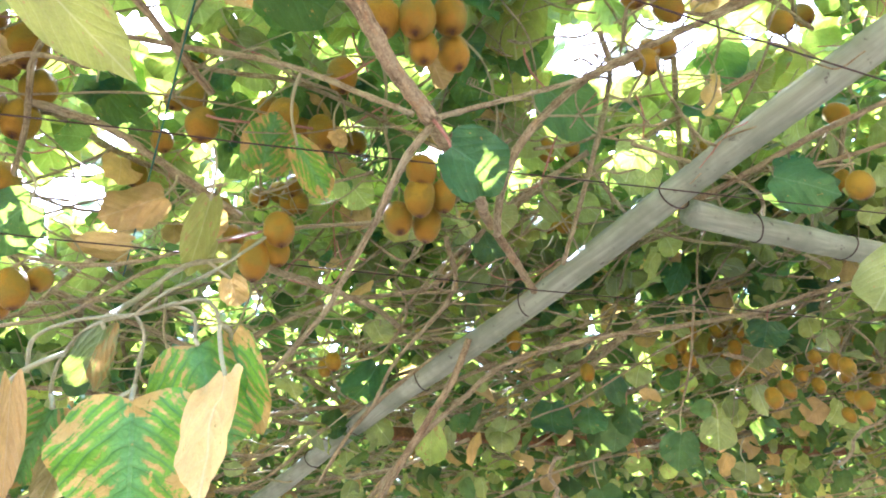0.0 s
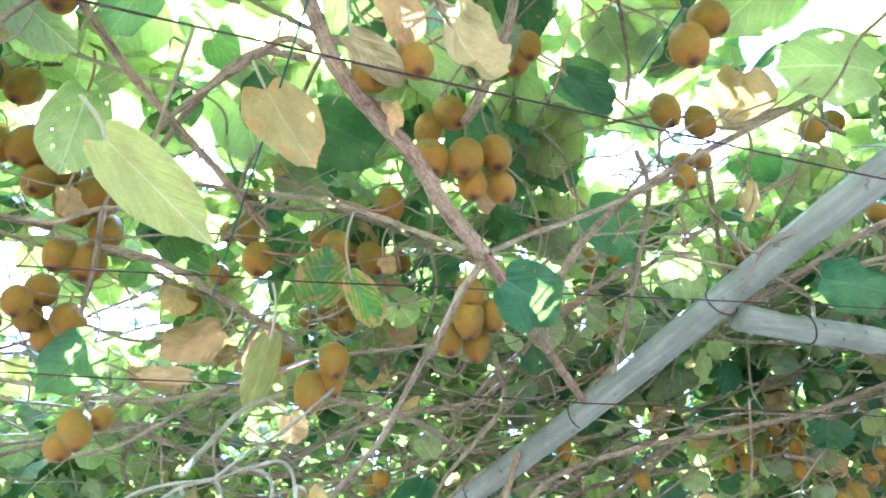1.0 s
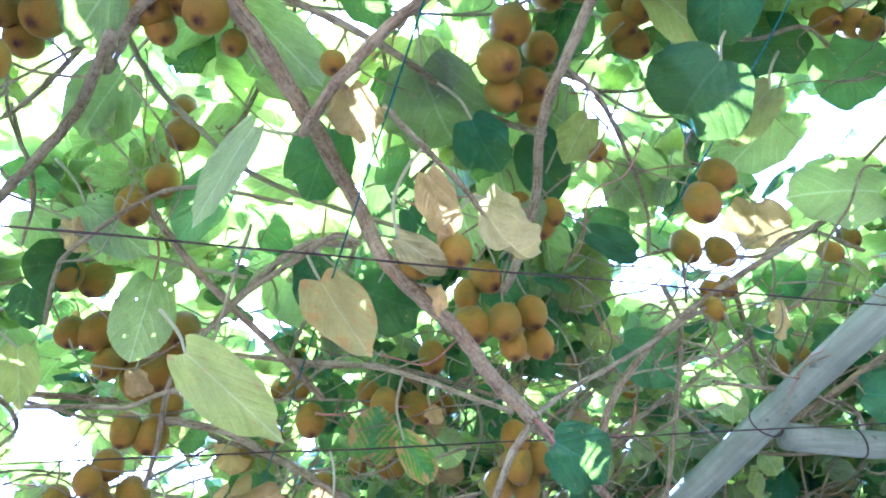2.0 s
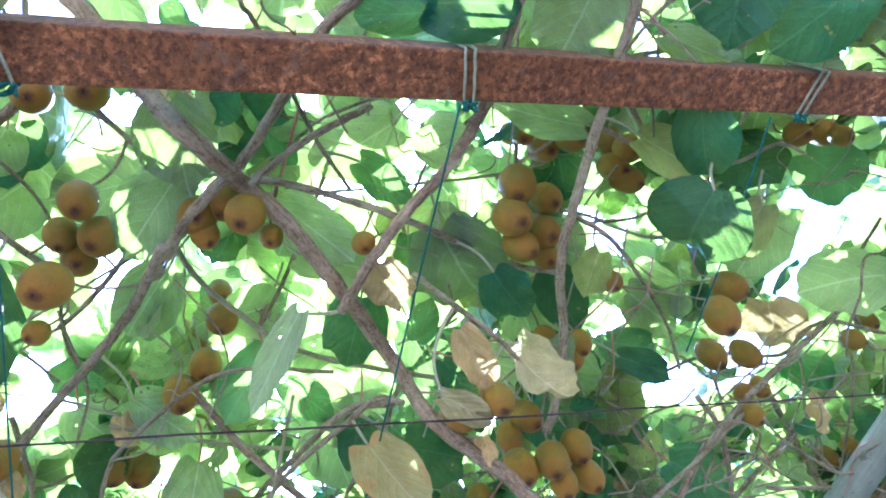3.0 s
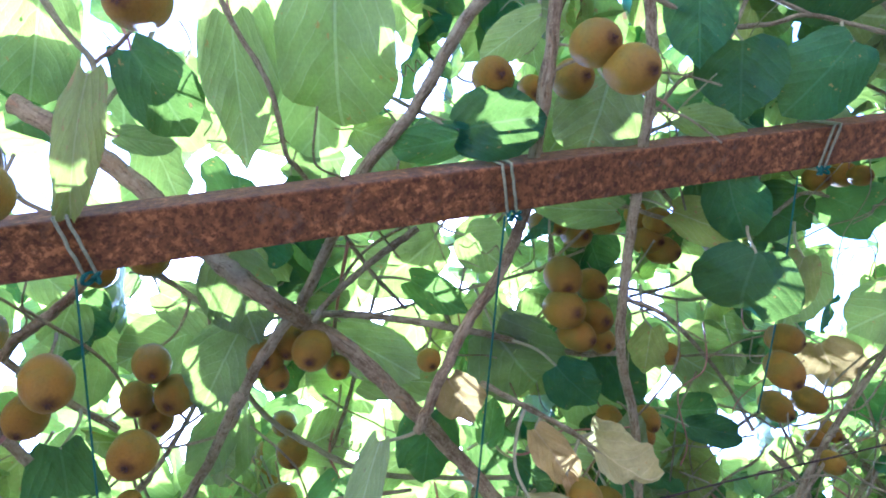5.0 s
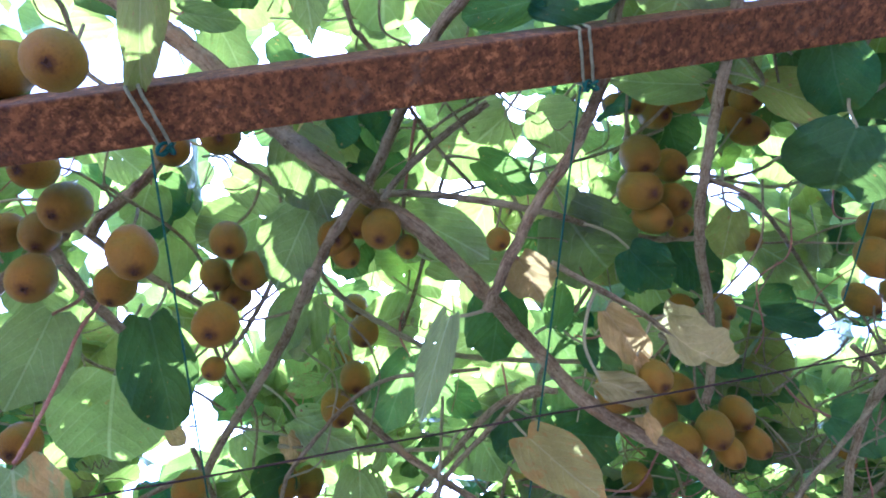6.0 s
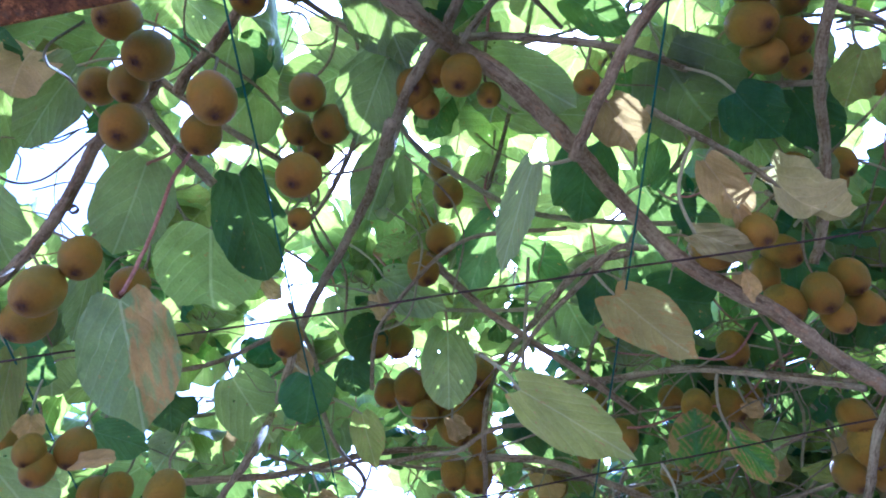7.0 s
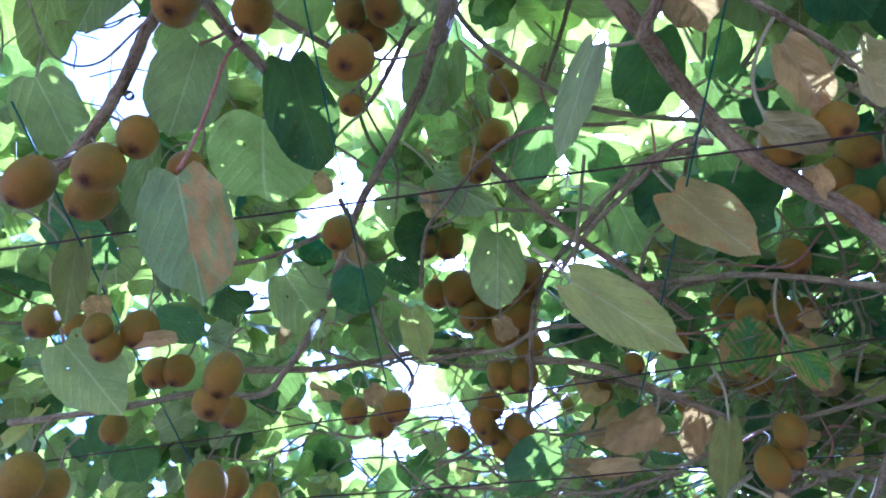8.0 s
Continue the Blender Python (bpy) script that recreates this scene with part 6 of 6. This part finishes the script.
def canopy():
    rng = random.Random(42)
    near = {leaf_under: [], leaf_top: [], leaf_pale: [], leaf_yellow: []}

    def pick():
        q = rng.random()
        return leaf_under if q < 0.74 else leaf_top if q < 0.9 else leaf_pale if q < 0.96 else leaf_yellow

    singles = []
    for i in range(NEAR_LEAVES):
        x, y = rng.uniform(-2.2, 2.4), rng.uniform(-0.85, 2.4)
        if i > NEAR_LEAVES * 0.86:
            x, y = rng.uniform(-0.3, 2.4), rng.uniform(1.0, 2.5)
        z = rng.uniform(2.62, 3.05)
        # some raised as an added cover that keeps sun off lower leaves
        if i > NEAR_LEAVES * 0.72 and y > 0.9:
            z = rng.uniform(2.95, 3.25)
        size = rng.uniform(0.10, 0.17)
        m = loose_pose(rng, x, y, z, size, 0.2)
        c = m @ Vector((0, 0.45, 0))
        if open_sky(c.x, c.y, c.z) and rng.random() < 0.95:
            continue
        if -0.4 < c.x < 0.45 and -0.5 < c.y < 0.05 and rng.random() < 0.15:
            continue
        k = pick()
        if abs(c.x) < 0.75 and -0.35 < c.y < 1.2 and len(singles) < 160:
            singles.append((m, k))
        else:
            near[k].append(m)
    # extra layer on top, added to block sun from the near canopy
    for i in range(SHADE_LEAVES):
        x, y, z = rng.uniform(-0.3, 1.1), rng.uniform(0.15, 1.6), rng.uniform(2.98, 3.25)
        m = loose_pose(rng, x, y, z, rng.uniform(0.12, 0.17), 0.1)
        c = m @ Vector((0, 0.45, 0))
        if not open_sky(c.x, c.y, c.z):
            near[pick()].append(m)
    for i in range(LOW_LEAVES):
        x, y, z = rng.uniform(-1.3, 1.3), rng.uniform(-0.35, 1.5), rng.uniform(2.52, 2.68)
        if open_sky(x, y, z, 0.05):
            continue
        q = rng.random()
        k = leaf_top if q < 0.42 else leaf_under if q < 0.78 else leaf_pale if q < 0.88 else leaf_dry if q < 0.95 else leaf_yellow
        singles.append((loose_pose(rng, x, y, z, rng.uniform(0.07, 0.12), 0.6), k))
    for i in range(90):
        x, y, z = rng.uniform(-0.65, 0.3), rng.uniform(0.85, 1.9), rng.uniform(2.46, 2.72)
        if not open_sky(x, y, z, 0.02):
            q = rng.random()
            singles.append((loose_pose(rng, x, y, z, rng.uniform(0.05, 0.10), 0.6), leaf_top if q < 0.6 else leaf_under if q < 0.85 else leaf_dry))
    meshes = {}
    for i, (m, k) in enumerate(singles):
        key = (i % 10, k.name)
        if key not in meshes:
            meshes[key] = blade_mesh(*VARIANTS[i % 10])
        ob = part("leaf", meshes[key], k, vine)
        ob.matrix_basis = m
        root = m @ Vector((0, 0.06, 0))
        up = Vector((rng.uniform(-0.05, 0.05), rng.uniform(-0.05, 0.05), rng.uniform(0.02, 0.09)))
        back = (m @ Vector((0, -0.5, 0))) - (m @ Vector((0, 0, 0)))
        stalk = stem(root, root + back + up, 0.0015, 0.2, rng)
        stalk.transform(m.inverted())
        part("petiole", stalk, petiole_mat if rng.random() < 0.7 else red_petiole, ob)
    far = {leaf_under: [], leaf_top: [], leaf_pale: [], leaf_yellow: [], leaf_dry: []}

    # mostly dark blades: the mix stands in for shade under the far canopy
    def pick_far():
        q = rng.random()
        return leaf_under if q < 0.27 else leaf_top if q < 0.78 else leaf_dry if q < 0.91 else leaf_pale if q < 0.93 else leaf_yellow

    for i in range(MID_LEAVES):
        x, y, z = rng.uniform(-2.4, 2.6), rng.uniform(-0.8, 2.6), rng.uniform(2.34, 2.7)
        if y < 1.3 + 1.2 * (z - 2.38) and x > -1.4:
            continue
        if open_sky(x, y, z):
            continue
        near[pick()].append(loose_pose(rng, x, y, z, rng.uniform(0.07, 0.12), 0.5))
    for k, poses in near.items():
        leaf_sheet("foliage", poses, VARIANTS, k, "upper leaves of the kiwi vine, some added for shade")
    for i in range(FAR_LEAVES):
        x, y = rng.uniform(-5.5, 5.5), rng.uniform(-0.8, 7.0)
        if abs(x) < 2.2 and y < 2.0:
            continue
        if abs(x) < 2.5 and y < 4.0 and open_sky(x, y, 2.75):
            continue
        # bigger blades where x > 0, to shade that side more
        far[pick_far()].append(loose_pose(rng, x, y, (rng.uniform(2.2, 2.85) if rng.random() < 0.5 else rng.uniform(2.85, 3.3)) if y > 2.3 else rng.uniform(2.45, 3.05), rng.uniform(0.08, 0.14) if x > 0 else rng.uniform(0.06, 0.12), 0.6))
    # added top layer that shades the far leaves from the sun
    for i in range(11000):
        x, y = rng.uniform(-3.5, 4.6), rng.uniform(2.0, 7.5)
        if y < 4.0 and open_sky(x, y, 3.1):
            continue
        far[leaf_under if rng.random() < 0.6 else leaf_top].append(loose_pose(rng, x, y, rng.uniform(2.95, 3.3), rng.uniform(0.11, 0.16), 0.2))
    # invented canopy out of view, closing off low light from the horizon
    for i in range(8000):
        x, y = rng.uniform(-13, 13), rng.uniform(-0.8, 15.0)
        if abs(x) < 5.3 and y < 6.8:
            continue
        far[pick_far()].append(loose_pose(rng, x, y, rng.uniform(2.35, 3.2), rng.uniform(0.2, 0.32), 0.4))
    for k, poses in far.items():
        leaf_sheet("foliage", poses, SMALL, k, "distant leaves of the kiwi vine, many added for shade")


def twigs():
    """Thin shoots that run through the canopy."""
    rng = random.Random(77)
    for i in range(170):
        x, y, z = rng.uniform(-1.8, 2.0), rng.uniform(-0.8, 3.2), rng.uniform(2.42, 2.75)
        w = rng.uniform(0, 2 * math.pi)
        pts = [Vector((x, y, z))]
        for _ in range(5):
            w += rng.gauss(0, 0.35)
            pts.append(pts[-1] + Vector((math.cos(w), math.sin(w), rng.gauss(0, 0.2))) * rng.uniform(0.08, 0.16))
        cane(pts, rng.uniform(0.002, 0.005), bark_green if rng.random() < 0.2 else bark_grey)
    for i in range(150):
        x, y, z = rng.uniform(-1.2, 1.6), rng.uniform(0.75, 2.3), rng.uniform(2.28, 2.62)
        w = rng.uniform(0, 2 * math.pi)
        pts = [Vector((x, y, z))]
        for _ in range(4):
            w += rng.gauss(0, 0.5)
            pts.append(pts[-1] + Vector((math.cos(w), math.sin(w), rng.gauss(0, 0.35))) * rng.uniform(0.04, 0.11))
        cane(pts, rng.uniform(0.0012, 0.0032), bark_green if rng.random() < 0.3 else bark_grey)
    for i in range(480):
        x, y, z = rng.uniform(-3.5, 4.2), rng.uniform(1.9, 5.8), rng.uniform(2.15, 2.6)
        if y < 3.6:
            z = max(z, 2.36)
        w = rng.uniform(0, 2 * math.pi)
        pts = [Vector((x, y, z))]
        for _ in range(6):
            w += rng.gauss(0, 0.25)
            pts.append(pts[-1] + Vector((math.cos(w), math.sin(w), rng.gauss(0, 0.12))) * rng.uniform(0.15, 0.3))
        cane(pts, rng.uniform(0.003, 0.009), bark_grey)
    for i in range(240):
        x, y, z = rng.uniform(-1.6, 2.4), rng.uniform(1.1, 3.2), rng.uniform(2.26, 2.58)
        w = rng.gauss(math.pi / 2, 0.9)
        pts = [Vector((x, y, z))]
        for _ in range(6):
            w += rng.gauss(0, 0.3)
            pts.append(pts[-1] + Vector((math.cos(w), math.sin(w), rng.gauss(0, 0.3))) * rng.uniform(0.06, 0.15))
        cane(pts, rng.uniform(0.0014, 0.0042), bark_green if rng.random() < 0.15 else bark_grey)
    for i in range(200):
        x, y, z = rng.uniform(-1.1, 1.3), rng.uniform(-0.25, 1.5), rng.uniform(2.38, 2.72)
        w = rng.uniform(0, 2 * math.pi)
        pts = [Vector((x, y, z))]
        for _ in range(4):
            w += rng.gauss(0, 0.6)
            pts.append(pts[-1] + Vector((math.cos(w), math.sin(w), rng.gauss(0, 0.5))) * rng.uniform(0.03, 0.09))
        q = rng.random()
        cane(pts, rng.uniform(0.0009, 0.002), bark_green if q < 0.35 else red_petiole if q < 0.5 else bark_grey)
    for i in range(110):
        x, y, z = rng.uniform(-0.7, 0.4), rng.uniform(0.8, 1.9), rng.uniform(2.36, 2.66)
        w = rng.uniform(0, 2 * math.pi)
        pts = [Vector((x, y, z))]
        for _ in range(4):
            w += rng.gauss(0, 0.5)
            pts.append(pts[-1] + Vector((math.cos(w), math.sin(w), rng.gauss(0, 0.4))) * rng.uniform(0.04, 0.11))
        q = rng.random()
        cane(pts, rng.uniform(0.0009, 0.003), bark_green if q < 0.3 else red_petiole if q < 0.4 else bark_grey)
    for i in range(26):
        a = Vector((rng.uniform(-0.8, 1.0), rng.uniform(-0.1, 1.3), rng.uniform(2.38, 2.6)))
        tendril(a, a + Vector((rng.gauss(0, 0.04), rng.gauss(0, 0.04), rng.uniform(-0.09, 0.02))), rng.choice((2, 3, 4)), rng.uniform(0.004, 0.009))


NEAR_LEAVES, SHADE_LEAVES, MID_LEAVES, LOW_LEAVES, FAR_LEAVES = 4900, 180, 1500, 330, 34000
twigs()
canopy()
